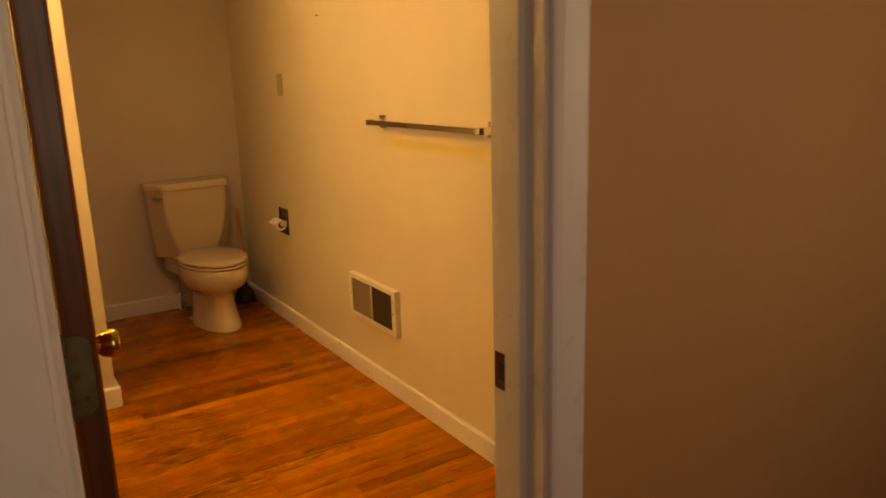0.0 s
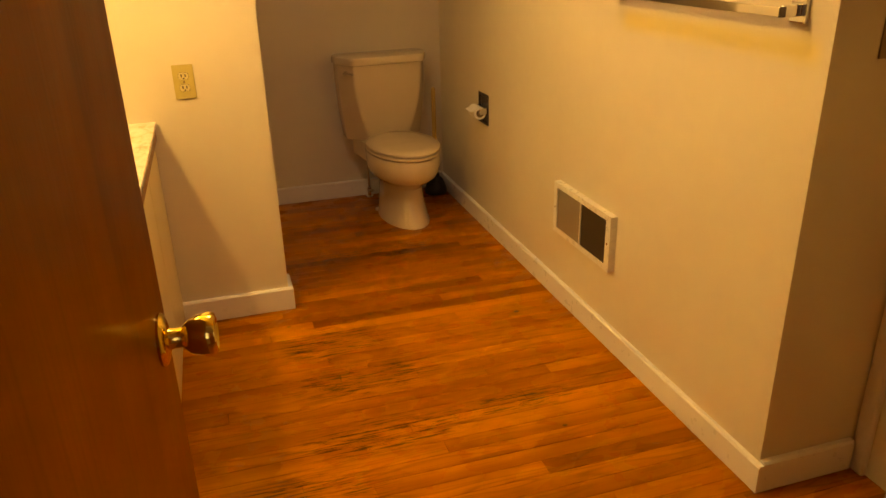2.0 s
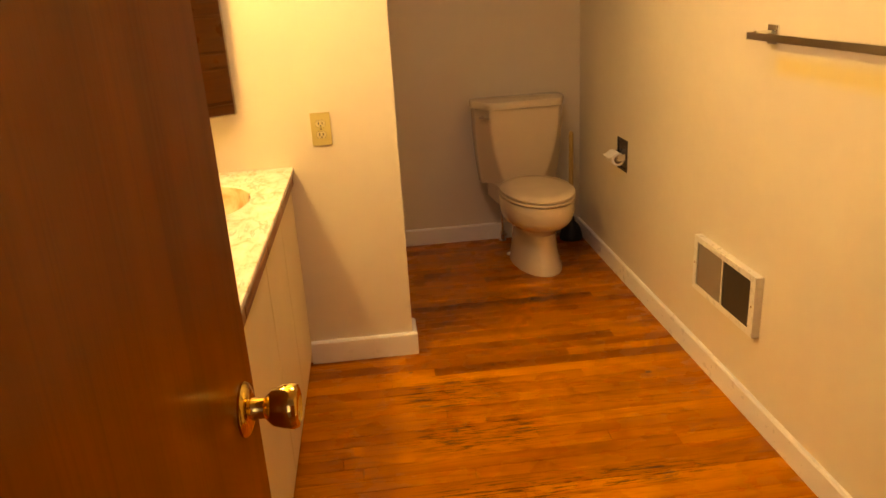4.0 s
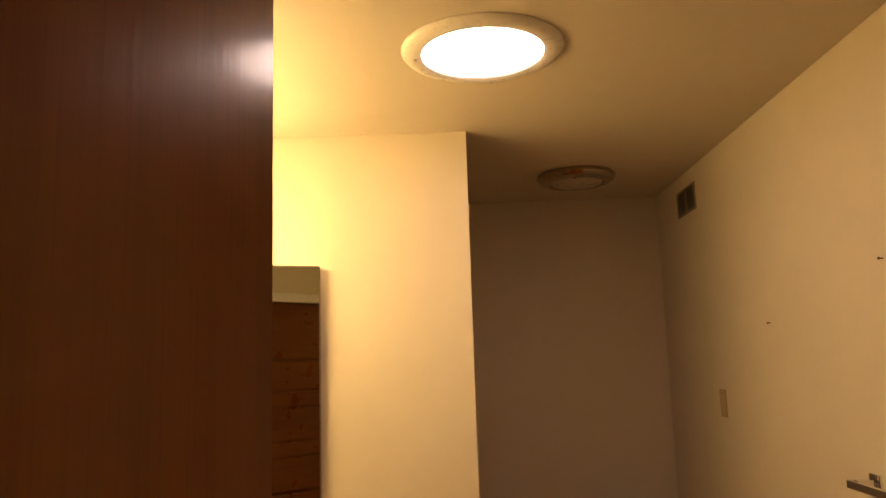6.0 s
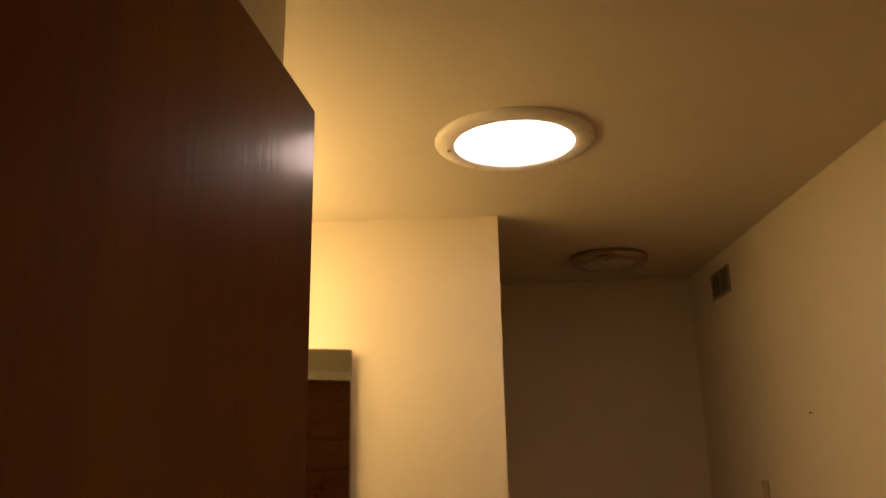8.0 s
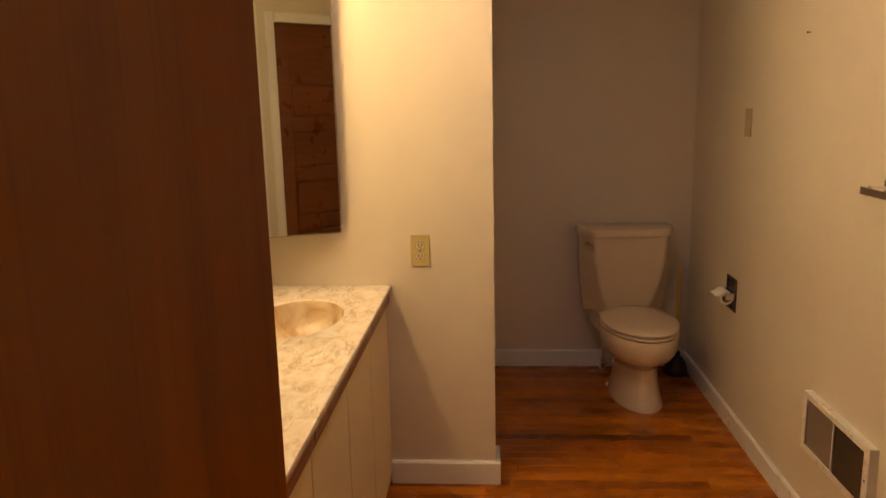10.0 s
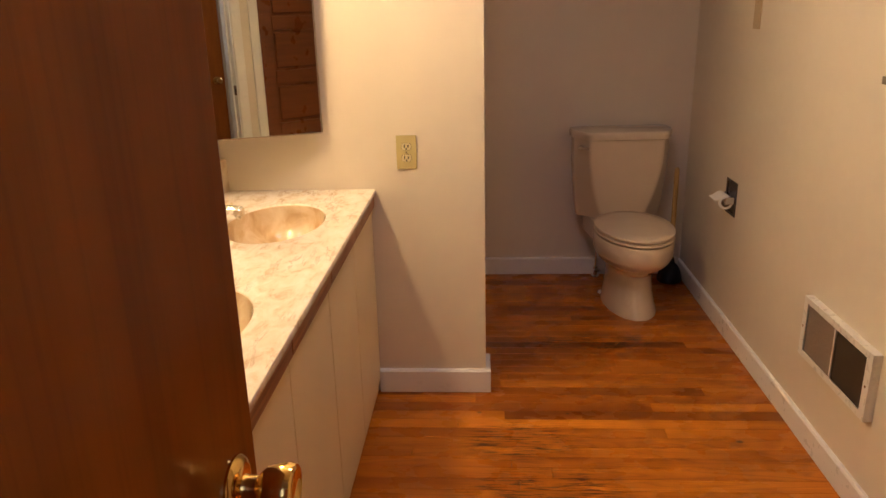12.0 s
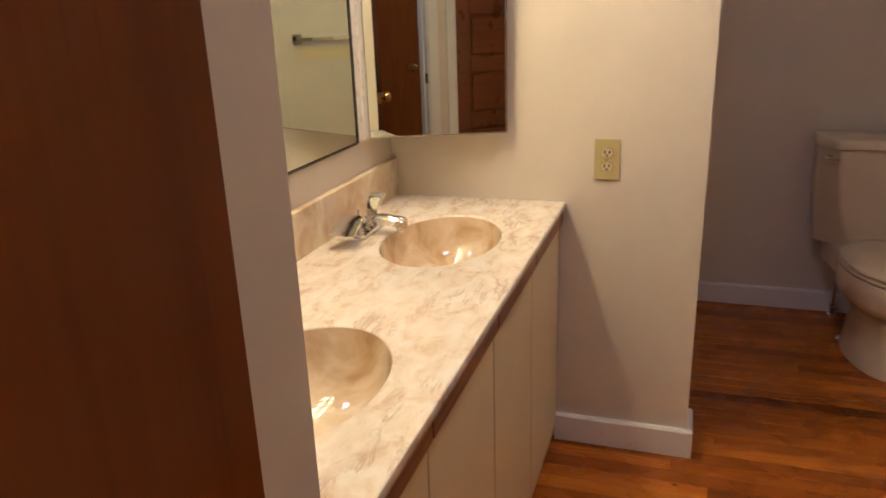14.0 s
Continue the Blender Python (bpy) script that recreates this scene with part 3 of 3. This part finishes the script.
def faucet(name, cx, cy):
    f = thing(name, pose(cx, cy, CZ), "chrome two-handle basin faucet with blade levers", "faucet", "basin faucets")
    base = bmesh.new()
    loft([[(0.026 * q * math.cos(a) , (0.052 * (1 if math.sin(a) > 0 else -1) + 0.026 * math.sin(a)) * q, z) for a in [2 * math.pi * (i + 0.5) / 32 for i in range(32)]] for q, z in ((1, 0), (1, 0.008), (0.92, 0.012))], base)
    part("base_plate", base, CHROME, f, smooth=True)
    part("spout", loft([[(x, y * w, z + dz) for y, dz in ((-0.9, -0.012), (0.9, -0.012), (1, 0.004), (0.55, 0.011), (-0.55, 0.011), (-1, 0.004))] for x, z, w in ((-0.020, 0.022, 0.021), (0.004, 0.034, 0.022), (0.045, 0.040, 0.021), (0.085, 0.038, 0.019), (0.106, 0.035, 0.017), (0.112, 0.031, 0.013))]), CHROME, f, smooth=True)
    part("aerator", lathe([(0.008, 0.008), (0.009, 0.010), (0.009, 0.022), (0.008, 0.024)], 20, at=(0.094, 0, 0)), CHROME, f, smooth=True)
    part("lift_rod", tube([(-0.018, 0, 0.012), (-0.018, 0, 0.060)], 0.0025), CHROME, f, smooth=True)
    for s in (-1, 1):
        h = part("handle_post", lathe([(0.018, 0.010), (0.017, 0.026), (0.012, 0.036), (0.010, 0.042)], 24, at=(0, 0.052 * s, 0)), CHROME, f, smooth=True)
        blade = bmesh.new()
        secs = ((0.040, 0.034, 0.018, 0.018), (0.062, 0.050, 0.022, 0.013), (0.088, 0.048, 0.029, 0.009), (0.148, 0.030, 0.034, 0.006)) if s < 0 else ((0.044, 0.036, 0.015, 0.015), (0.060, 0.056, 0.016, 0.013), (0.076, 0.068, 0.018, 0.010), (0.096, 0.076, 0.019, 0.007))
        loft([[(dx, y * s, z + e) for dx, e in ((-w, 0), (w, 0), (w, t_), (-w, t_))] for y, z, w, t_ in secs], blade)
        part("blade", blade, CHROME, h, smooth=True)
    return f


faucet("faucet", -1.862, -0.400)
faucet("faucet", -1.862, -1.130)

# wall mirror with its hinged wing
MZ0, MZ1 = 0.985, 1.875
mirror = thing("wall_mirror", pose(LEFT, -0.70, MZ0), "large frameless wall mirror over the vanity", "mirror")
part("glass", box((0.002, -0.62, 0), (0.010, 0.440, MZ1 - MZ0), 0.0012), MIRROR, mirror)
part("edge_trim", box((0.001, 0.441, -0.003), (0.013, 0.449, MZ1 - MZ0 + 0.003), 0.001), GREYMETAL, mirror, "thin dark metal edge trim")
part("side_strip", box((0.001, 0.450, -0.003), (0.012, 0.478, MZ1 - MZ0 + 0.003), 0.002), ENAMEL, mirror, "white side strip")
part("side_strip", box((0.001, 0.482, -0.003), (0.016, 0.509, MZ1 - MZ0 + 0.003), 0.002), ENAMEL, mirror, "white side strip")
part("bottom_trim", box((0.001, -0.62, -0.006), (0.012, 0.440, -0.0005), 0.001), GREYMETAL, mirror)
wing = thing("mirror_wing", pose(LEFT + 0.012, -0.186, MZ0, 0, 0, 21.7), "hinged mirror wing swung out from the wall", "mirror")
part("glass", box((0.004, 0, 0), (0.383, 0.004, MZ1 - MZ0), 0.0008), MIRROR, wing)
part("back_board", box((0.003, 0.0045, 0.001), (0.384, 0.014, MZ1 - MZ0 - 0.001), 0.001), ENAMEL, wing, "white backing board")
part("edge_trim", box((0.3845, -0.001, 0), (0.387, 0.0145, MZ1 - MZ0), 0.0006), STEEL, wing)
part("bottom_trim", box((0.004, -0.001, -0.003), (0.384, 0.0145, -0.0005), 0.0006), STEEL, wing)
part("top_trim", box((0.004, -0.001, MZ1 - MZ0 + 0.0005), (0.384, 0.0145, MZ1 - MZ0 + 0.004), 0.0006), STEEL, wing)
for hz in (0.12, 0.70):
    part("hinge", box((-0.006, 0.0, hz), (0.003, 0.008, hz + 0.06), 0.0008), CHROME, wing)

# bar of globes over the mirror
bar = thing("vanity_light", pose(LEFT, -0.65, 1.97), "chrome vanity light bar with warm globe bulbs", "wall lamp")
part("bar", box((0.001, -0.50, -0.05), (0.04, 0.50, 0.05), 0.006), CHROME, bar)
for i in range(6):
    y = -0.425 + 0.17 * i
    sock = part("socket", lathe([(0.024, 0.040), (0.024, 0.052), (0.019, 0.058)], 24, axis="x", at=(0, y, 0)), CHROME, bar, smooth=True)
    prof = [(max(0.05 * math.sin(a), 0.001), 0.104 - 0.05 * math.cos(a)) for a in [math.pi * (0.08 + 0.92 * j / 16) for j in range(17)]]
    part("bulb", lathe(prof, 28, axis="x", at=(0, y, 0)), BULB, sock, "glowing warm globe bulb", smooth=True)

# ---------------------------------------------------------------- ceiling and wall fittings
tl = thing("tube_skylight", pose(-0.993, -0.725, H), "round tubular skylight with a white trim ring", "skylight")
part("trim_ring", lathe([(0.165, 0.0), (0.168, -0.014), (0.178, -0.019), (0.200, -0.018), (0.216, -0.011), (0.222, -0.004), (0.222, 0.0)], 72, cap=False), ENAMEL, tl, smooth=True)
part("diffuser", lathe([(0.169, -0.0095), (0.12, -0.0125), (0.001, -0.0135)], 64, cap=False), TUBE, tl, "bright frosted diffuser", smooth=True)
part("clip", box((-0.188, 0.0, -0.022), (-0.178, 0.012, -0.017), 0.001), STEEL, tl)

cf = thing("ceiling_light", pose(-0.520, 0.722, H), "unlit round flush ceiling light with nickel pan", "ceiling light")
part("pan", lathe([(0.060, 0.0), (0.172, -0.0005), (0.180, -0.010), (0.181, -0.020), (0.172, -0.034), (0.150, -0.043), (0.122, -0.044), (0.118, -0.030)], 64, cap=False), plain("dull_dark_nickel", (0.50, 0.42, 0.32), 0.2, 1.0, vary=0.1).m, cf, smooth=True)
part("bowl", lathe([(0.119, -0.031), (0.117, -0.044), (0.098, -0.052), (0.066, -0.058), (0.03, -0.061), (0.001, -0.062)], 56, cap=False), FROST, cf, "dull frosted glass bowl", smooth=True)
for a in (0.3, 2.4, 4.5):
    part("clip", box((0.116 * math.cos(a) - 0.006, 0.116 * math.sin(a) - 0.006, -0.049), (0.116 * math.cos(a) + 0.006, 0.116 * math.sin(a) + 0.006, -0.042), 0.002), STEEL, cf)

av = thing("air_vent", pose(TX, 0.765, 2.235), "small dark double vent grille high on the wall", "vent")
part("frame", boxes(((-0.006, -0.135, -0.062), (-0.0005, -0.121, 0.062)), ((-0.006, 0.121, -0.062), (-0.0005, 0.135, 0.062)), ((-0.006, -0.121, -0.062), (-0.0005, 0.121, -0.052)), ((-0.006, -0.121, 0.052), (-0.0005, 0.121, 0.062)), ((-0.006, -0.005, -0.052), (-0.0005, 0.005, 0.052))), VENT, av)
part("backing", box((-0.002, -0.121, -0.052), (-0.0006, 0.121, 0.052)), DARK, av)
for i in range(9):
    z = -0.046 + i * 0.0115
    for y0, y1 in ((-0.119, -0.006), (0.006, 0.119)):
        part("slat", loft([[(-0.0022, y, z), (-0.0055, y, z - 0.005), (-0.0060, y, z - 0.0044), (-0.0027, y, z + 0.0006)] for y in (y0, y1)]), VENT, av)

hv = thing("wall_register", pose(TX, -0.470, 0.3845), "white enamel wall heating register with dark screen", "heating register")
HD, HY, HZ = 0.024, 0.214, 0.0985
part("body", boxes(((-HD, -HY, -HZ), (-0.0005, -HY + 0.003, HZ)), ((-HD, HY - 0.003, -HZ), (-0.0005, HY, HZ)), ((-HD, -HY + 0.003, HZ - 0.003), (-0.0005, HY - 0.003, HZ)), ((-HD, -HY + 0.003, -HZ), (-0.0005, HY - 0.003, -HZ + 0.003))), ENAMEL, hv)
part("face_frame", boxes(((-HD - 0.0015, -HY, -HZ), (-HD + 0.001, -HY + 0.030, HZ)), ((-HD - 0.0015, HY - 0.026, -HZ), (-HD + 0.001, HY, HZ)), ((-HD - 0.0015, -HY + 0.030, HZ - 0.020), (-HD + 0.001, HY - 0.026, HZ)), ((-HD - 0.0015, -HY + 0.030, -HZ), (-HD + 0.001, HY - 0.026, -HZ + 0.020)), ((-HD - 0.0015, -0.004, -HZ + 0.020), (-HD + 0.001, 0.004, HZ - 0.020)), bevel=0.0005), ENAMEL, hv)
part("screen", box((-HD + 0.004, 0.003, -HZ + 0.018), (-HD + 0.0055, HY - 0.025, HZ - 0.018)), SCREEN_L, hv, "pale punched metal screen")
part("screen", box((-HD + 0.004, -HY + 0.029, -HZ + 0.018), (-HD + 0.0055, -0.003, HZ - 0.018)), SCREEN_D, hv, "dark punched metal screen")
for yy in (-HY + 0.015, HY - 0.013):
    part("screw", lathe([(0.004, -HD - 0.003), (0.0036, -HD - 0.0012)], 12, axis="x", at=(0, yy, 0)), STEEL, hv)

tb = thing("towel_rail", pose(TX, -0.985, 1.178), "square chrome towel rail on two posts", "towel rail")
for y in (-0.368, 0.366):
    pl = part("wall_plate", box((-0.010, y - 0.024, -0.026), (-0.0005, y + 0.024, 0.026), 0.003), CHROME, tb)
    part("arm", box((-0.058, y - 0.010, -0.012), (-0.010, y + 0.010, 0.012), 0.002), CHROME, pl)
part("bar", box((-0.072, -0.385, -0.010), (-0.057, 0.385, 0.010), 0.0015), CHROME, tb)
part("end_cap", box((-0.0725, -0.388, -0.0105), (-0.0565, -0.385, 0.0105), 0.0008), GREYMETAL, tb)

tp = thing("paper_holder", pose(TX, 0.5835, 0.589), "recessed dark chrome holder with a nearly used-up paper roll", "paper holder")
part("plate", boxes(((-0.005, -0.065, -0.072), (-0.0005, -0.052, 0.072)), ((-0.005, 0.052, -0.072), (-0.0005, 0.065, 0.072)), ((-0.005, -0.052, 0.058), (-0.0005, 0.052, 0.072)), ((-0.005, -0.052, -0.072), (-0.0005, 0.052, -0.058)), bevel=0.001), GREYMETAL, tp)
part("recess", box((-0.0022, -0.052, -0.058), (-0.0006, 0.052, 0.058)), GREYMETAL, tp)
for y in (-0.052, 0.052):
    part("ear", box((-0.045, y - 0.004, -0.018), (-0.002, y + 0.004, 0.012), 0.003), CHROME, tp)
part("roller", lathe([(0.012, -0.048), (0.013, -0.046), (0.013, 0.046), (0.012, 0.048)], 20, axis="y", at=(-0.036, 0, -0.004)), CHROME, tp, smooth=True)
roll = part("paper_roll", lathe([(0.019, -0.045), (0.029, -0.045), (0.029, 0.045), (0.019, 0.045)], 32, axis="y", at=(-0.036, 0, -0.012), cap=False), PAPER, tp, "thin white paper roll", smooth=True)
part("core", lathe([(0.0185, -0.0452), (0.0192, -0.0452), (0.0192, 0.0452), (0.0185, 0.0452)], 28, axis="y", at=(-0.036, 0, -0.012), cap=False), CARD, roll, smooth=True)
curl = [(-0.036, 0.0172), (-0.048, 0.0145), (-0.058, 0.0075), (-0.067, 0.0005), (-0.076, -0.003), (-0.084, -0.0022)]
part("tail", loft([[(x, -0.044, z), (x, 0.040 - 0.12 * max(0, -0.055 - x), z + 0.002), (x, 0.040 - 0.12 * max(0, -0.055 - x), z + 0.0027), (x, -0.044, z + 0.0007)] for x, z in curl]), PAPER, roll, smooth=True)

for y, z in ((-0.045, 1.626), (-0.764, 1.754)):
    tagged(obj("nail", lathe([(0.0018, 0.0), (0.0018, -0.010), (0.0042, -0.0105), (0.0040, -0.012), (0.001, -0.0125)], 12, axis="x", at=(0, 0, 0)), HOLE, m=pose(TX, y, z)), "small dark nail in a painted wall", "nail", "nails in the wall")

sp = thing("blank_plate", pose(TX, 0.490, 1.322), "tan blank wall plate", "wall plate")
part("plate", box((-0.006, -0.034, -0.056), (-0.0005, 0.034, 0.056), 0.0025), TAN, sp)
for dz in (-0.042, 0.042):
    part("screw", lathe([(0.0032, -0.0072), (0.003, -0.0058)], 10, axis="x", at=(0, 0, dz)), STEEL, sp)

ol = thing("outlet", pose(-1.3005, 0, 0.9065), "ivory duplex wall outlet", "outlet")
part("plate", box((-0.0345, -0.0055, -0.0575), (0.0345, -0.0005, 0.0575), 0.002), IVORY, ol)
for dz in (-0.0195, 0.0195):
    ring = [(0.0165 * math.copysign(min(abs(math.cos(a)) * 1.0, 1), math.cos(a)), max(-0.0115, min(0.0115, 0.0165 * math.sin(a)))) for a in [2 * math.pi * i / 28 for i in range(28)]]
    rc = part("receptacle", loft([[(x * q, y, dz + z * q) for x, z in ring] for y, q in ((-0.005, 1), (-0.0072, 1), (-0.0078, 0.96))]), RECEPT, ol)
    # dark ring painted in for the shade round the receptacle
    part("shadow_gap", loft([[(x * q, -0.0058, dz + z * q) for x, z in ring] for q in (1.055, 0.95)], cap=False), DARK, rc)
    for dx, hh in ((-0.0063, 0.0052), (0.0063, 0.0044)):
        part("slot", box((dx - 0.0020, -0.0083, dz + 0.002 - hh), (dx + 0.0020, -0.0076, dz + 0.002 + hh)), DARK, rc)
    part("ground_hole", lathe([(0.0030, -0.0083), (0.0030, -0.0076)], 12, axis="y", at=(0, 0, dz - 0.0075)), DARK, rc)
part("screw", lathe([(0.003, -0.0068), (0.0028, -0.0054)], 12, axis="y", at=(0, 0, 0)), STEEL, ol)

ls = thing("light_switch", pose(0.150, RC, 1.14), "brown light switch plate with a toggle", "light switch")
part("plate", box((-0.035, -0.0055, -0.057), (0.035, -0.0005, 0.057), 0.002), plain("brown_plate", (0.30, 0.20, 0.11), 0.35).m, ls)
part("toggle", box((-0.004, -0.016, -0.004), (0.004, -0.005, 0.010), 0.001), IVORY, ls)

# ---------------------------------------------------------------- toilet
toilet = thing("toilet", pose(-0.365, 1.148, 0, 0, 0, 3.5) @ pose(0, -1.16, 0), "bone-coloured two-piece toilet with the lid closed", "toilet")


def oval(cx, cy, rx, front, back, z, n=48, square=1.0):
    """Egg-shaped ring, its nose towards -y."""
    out = []
    for i in range(n):
        a = 2 * math.pi * i / n
        c, s = math.cos(a), math.sin(a)
        c = math.copysign(abs(c) ** square, c)
        out.append((cx + rx * c, cy + (back if s > 0 else front) * s, z))
    return out


bowlrings = [oval(0, 0.90, 0.122, 0.250, 0.23, 0.0), oval(0, 0.90, 0.121, 0.247, 0.23, 0.014), oval(0, 0.905, 0.112, 0.234, 0.225, 0.045), oval(0, 0.915, 0.101, 0.220, 0.215, 0.11),
             oval(0, 0.92, 0.099, 0.216, 0.21, 0.160), oval(0, 0.92, 0.102, 0.218, 0.21, 0.190), oval(0, 0.91, 0.114, 0.230, 0.22, 0.210), oval(0, 0.895, 0.140, 0.250, 0.23, 0.229), oval(0, 0.88, 0.161, 0.270, 0.24, 0.250),
             oval(0, 0.873, 0.172, 0.279, 0.25, 0.275), oval(0, 0.87, 0.177, 0.284, 0.25, 0.305), oval(0, 0.87, 0.178, 0.284, 0.25, 0.353), oval(0, 0.87, 0.174, 0.28, 0.246, 0.359), oval(0, 0.87, 0.166, 0.272, 0.24, 0.361)]
part("bowl", loft(bowlrings), PORCELAIN, toilet, smooth=True)
part("seat", loft([oval(0, 0.865, 0.158, 0.262, 0.212, 0.3615), oval(0, 0.865, 0.164, 0.268, 0.218, 0.366), oval(0, 0.865, 0.176, 0.282, 0.226, 0.3675), oval(0, 0.865, 0.179, 0.285, 0.228, 0.371), oval(0, 0.865, 0.178, 0.284, 0.228, 0.376), oval(0, 0.865, 0.172, 0.278, 0.224, 0.379)]), SEAT, toilet, smooth=True)
part("lid", loft([oval(0, 0.865, 0.150, 0.254, 0.205, 0.3795), oval(0, 0.865, 0.160, 0.264, 0.213, 0.385), oval(0, 0.865, 0.175, 0.281, 0.226, 0.386), oval(0, 0.865, 0.178, 0.284, 0.227, 0.389), oval(0, 0.865, 0.177, 0.283, 0.226, 0.395), oval(0, 0.865, 0.168, 0.273, 0.218, 0.401), oval(0, 0.865, 0.12, 0.215, 0.17, 0.405), oval(0, 0.865, 0.03, 0.05, 0.05, 0.406)]), SEAT, toilet, smooth=True)
for x in (-0.07, 0.07):
    part("seat_hinge", box((x - 0.02, 1.045, 0.3615), (x + 0.02, 1.080, 0.396), 0.006), SEAT, toilet)
    part("floor_bolt_cap", lathe([(0.014, 0.001), (0.013, 0.010), (0.006, 0.016), (0.001, 0.017)], 18, at=(x * 1.62, 0.98, 0.012)), SEAT, toilet, smooth=True)
part("deck", loft([[(-0.14, 1.02, z), (0.14, 1.02, z), (0.16, 1.24, z), (-0.16, 1.24, z)] for z in (0.27, 0.361)]), PORCELAIN, toilet)


def tank_ring(z, wf, wb, yf, yb, r=0.03):
    """Six-sided tank section: narrow front, wide back, eased corners."""
    ym = yf + (yb - yf) * 0.50
    pts = [(-wf, yf), (wf, yf), (wb, ym), (wb, yb), (-wb, yb), (-wb, ym)]
    ring = []
    for i, p in enumerate(pts):
        a, b = Vector(pts[i - 1]), Vector(pts[(i + 1) % 6])
        v = Vector(p)
        for k in range(5):
            t_ = k / 4
            p0, p1 = v + (a - v).normalized() * r, v + (b - v).normalized() * r
            q = p0 * (1 - t_) ** 2 + v * 2 * t_ * (1 - t_) + p1 * t_ ** 2
            ring.append((q.x, q.y, z))
    return ring


YB = 1.262
rings = []
for i in range(11):
    t_ = i / 10
    z = 0.363 + 0.391 * t_
    ease = 1 - (1 - t_) ** 2.2
    rings.append(tank_ring(z, 0.098 + 0.080 * ease, 0.205 + 0.028 * ease, 1.085 - 0.035 * ease, YB, 0.013))
part("tank", loft(rings), PORCELAIN, toilet, smooth=True)
part("tank_lid", loft([tank_ring(0.7555, 0.180, 0.236, 1.044, YB + 0.004), tank_ring(0.758, 0.188, 0.243, 1.037, YB + 0.008), tank_ring(0.784, 0.189, 0.244, 1.036, YB + 0.008), tank_ring(0.793, 0.184, 0.239, 1.042, YB + 0.004), tank_ring(0.796, 0.172, 0.225, 1.055, YB - 0.01)]), PORCELAIN, toilet, smooth=True)
lev = part("flush_lever", lathe([(0.012, 0), (0.012, 0.006), (0.008, 0.012), (0.006, 0.022)], 20, axis="y"), CHROME, toilet, "chrome flush lever", m=pose(-0.205, 1.092, 0.719, 0, 0, -50) @ pose(0, 0, 0, 180, 0, 0), smooth=True)
part("handle", box((-0.006, 0.016, -0.006), (0.060, 0.024, 0.006), 0.003), CHROME, lev)
sup = tube([(-0.083, 1.255, 0.003), (-0.083, 1.250, 0.06), (-0.083, 1.25, 0.12), (-0.086, 1.245, 0.2), (-0.11, 1.22, 0.30), (-0.12, 1.21, 0.357)], 0.006, 12)
part("supply_pipe", sup, CHROME, toilet, "chrome water supply pipe", smooth=True)
part("valve", lathe([(0.022, 0.001), (0.021, 0.006), (0.010, 0.010), (0.010, 0.03), (0.013, 0.032), (0.013, 0.055), (0.008, 0.058)], 20, at=(-0.083, 1.252, 0)), CHROME, toilet, smooth=True)
part("valve_handle", lathe([(0.016, 0.0), (0.017, 0.004), (0.012, 0.012)], 16, axis="y", at=(-0.083, 1.215, 0.045), sx=1.0, sy=0.6), CHROME, toilet, smooth=True)

pl = thing("plunger", pose(-0.084, 1.165, 0.001), "plunger with black rubber cup and yellow wooden handle", "plunger")
part("cup", lathe([(0.060, 0.0), (0.063, 0.008), (0.059, 0.03), (0.051, 0.06), (0.037, 0.085), (0.022, 0.098), (0.018, 0.125), (0.001, 0.127)], 36), RUBBER, pl, smooth=True)
part("handle", lathe([(0.0125, 0.122), (0.0125, 0.575), (0.0115, 0.588), (0.006, 0.594), (0.001, 0.595)], 18), HANDLEWOOD, pl, smooth=True)


# ---------------------------------------------------------------- floor boards
floor = structure("floor", boxes(((LEFT - 0.05, D0, -0.06), (NOOK + 0.05, BACK + 0.05, -0.0195))), DARK, "worn reddish oak strip floor with dark scratches", "floor")
hall_floor = structure("hall_floor", boxes(((-3.0, HALL - 0.05, -0.06), (1.35, D0, -0.0195))), DARK, "oak strip floor of the hall", "floor")


def plank_mesh():
    bm = box((0, 0.0004, -0.019), (1, 0.0566, 0))
    es = [e for e in bm.edges if all(v.co.z > -0.001 for v in e.verts) and abs(e.verts[0].co.y - e.verts[1].co.y) < 1e-5]
    bmesh.ops.bevel(bm, geom=es, offset=0.0006, segments=1, affect="EDGES")
    me = bpy.data.meshes.new("plank")
    bm.to_mesh(me)
    bm.free()
    me.materials.append(FLOOR)
    return me


rng = random.Random(7)
PLANK = plank_mesh()
y = D0
while y < BACK:
    x0, x1 = (-1.50, NOOK) if y < RC else (-1.50, 0.02) if y < 0.02 else (-1.37, 0.02)
    x = x0
    first = True
    while x < x1 - 0.002:
        ln = rng.uniform(0.2, 1.2) if first else rng.uniform(0.7, 2.0)
        first = False
        if x1 - x - ln < 0.18:
            ln = x1 - x
        ob = new("plank", PLANK)
        ob.parent = floor
        ob.matrix_basis = Matrix.Translation((x, y, rng.uniform(-0.0003, 0.0))) @ Matrix.Diagonal((ln - 0.0008, 1, 1, 1))
        x += ln
    y += 0.057

hb = bmesh.new()
y = D0 - 0.001
while y > HALL:
    x = -3.0
    while x < 1.3:
        ln = min(rng.uniform(0.5, 1.5), 1.3 - x)
        add_box(hb, (x, y - 0.0566, -0.019), (x + ln - 0.001, y - 0.0004, 0))
        x += ln
    y -= 0.057
tagged(part("plank_rows", hb, HALLFLOOR, hall_floor), kind="stuff")
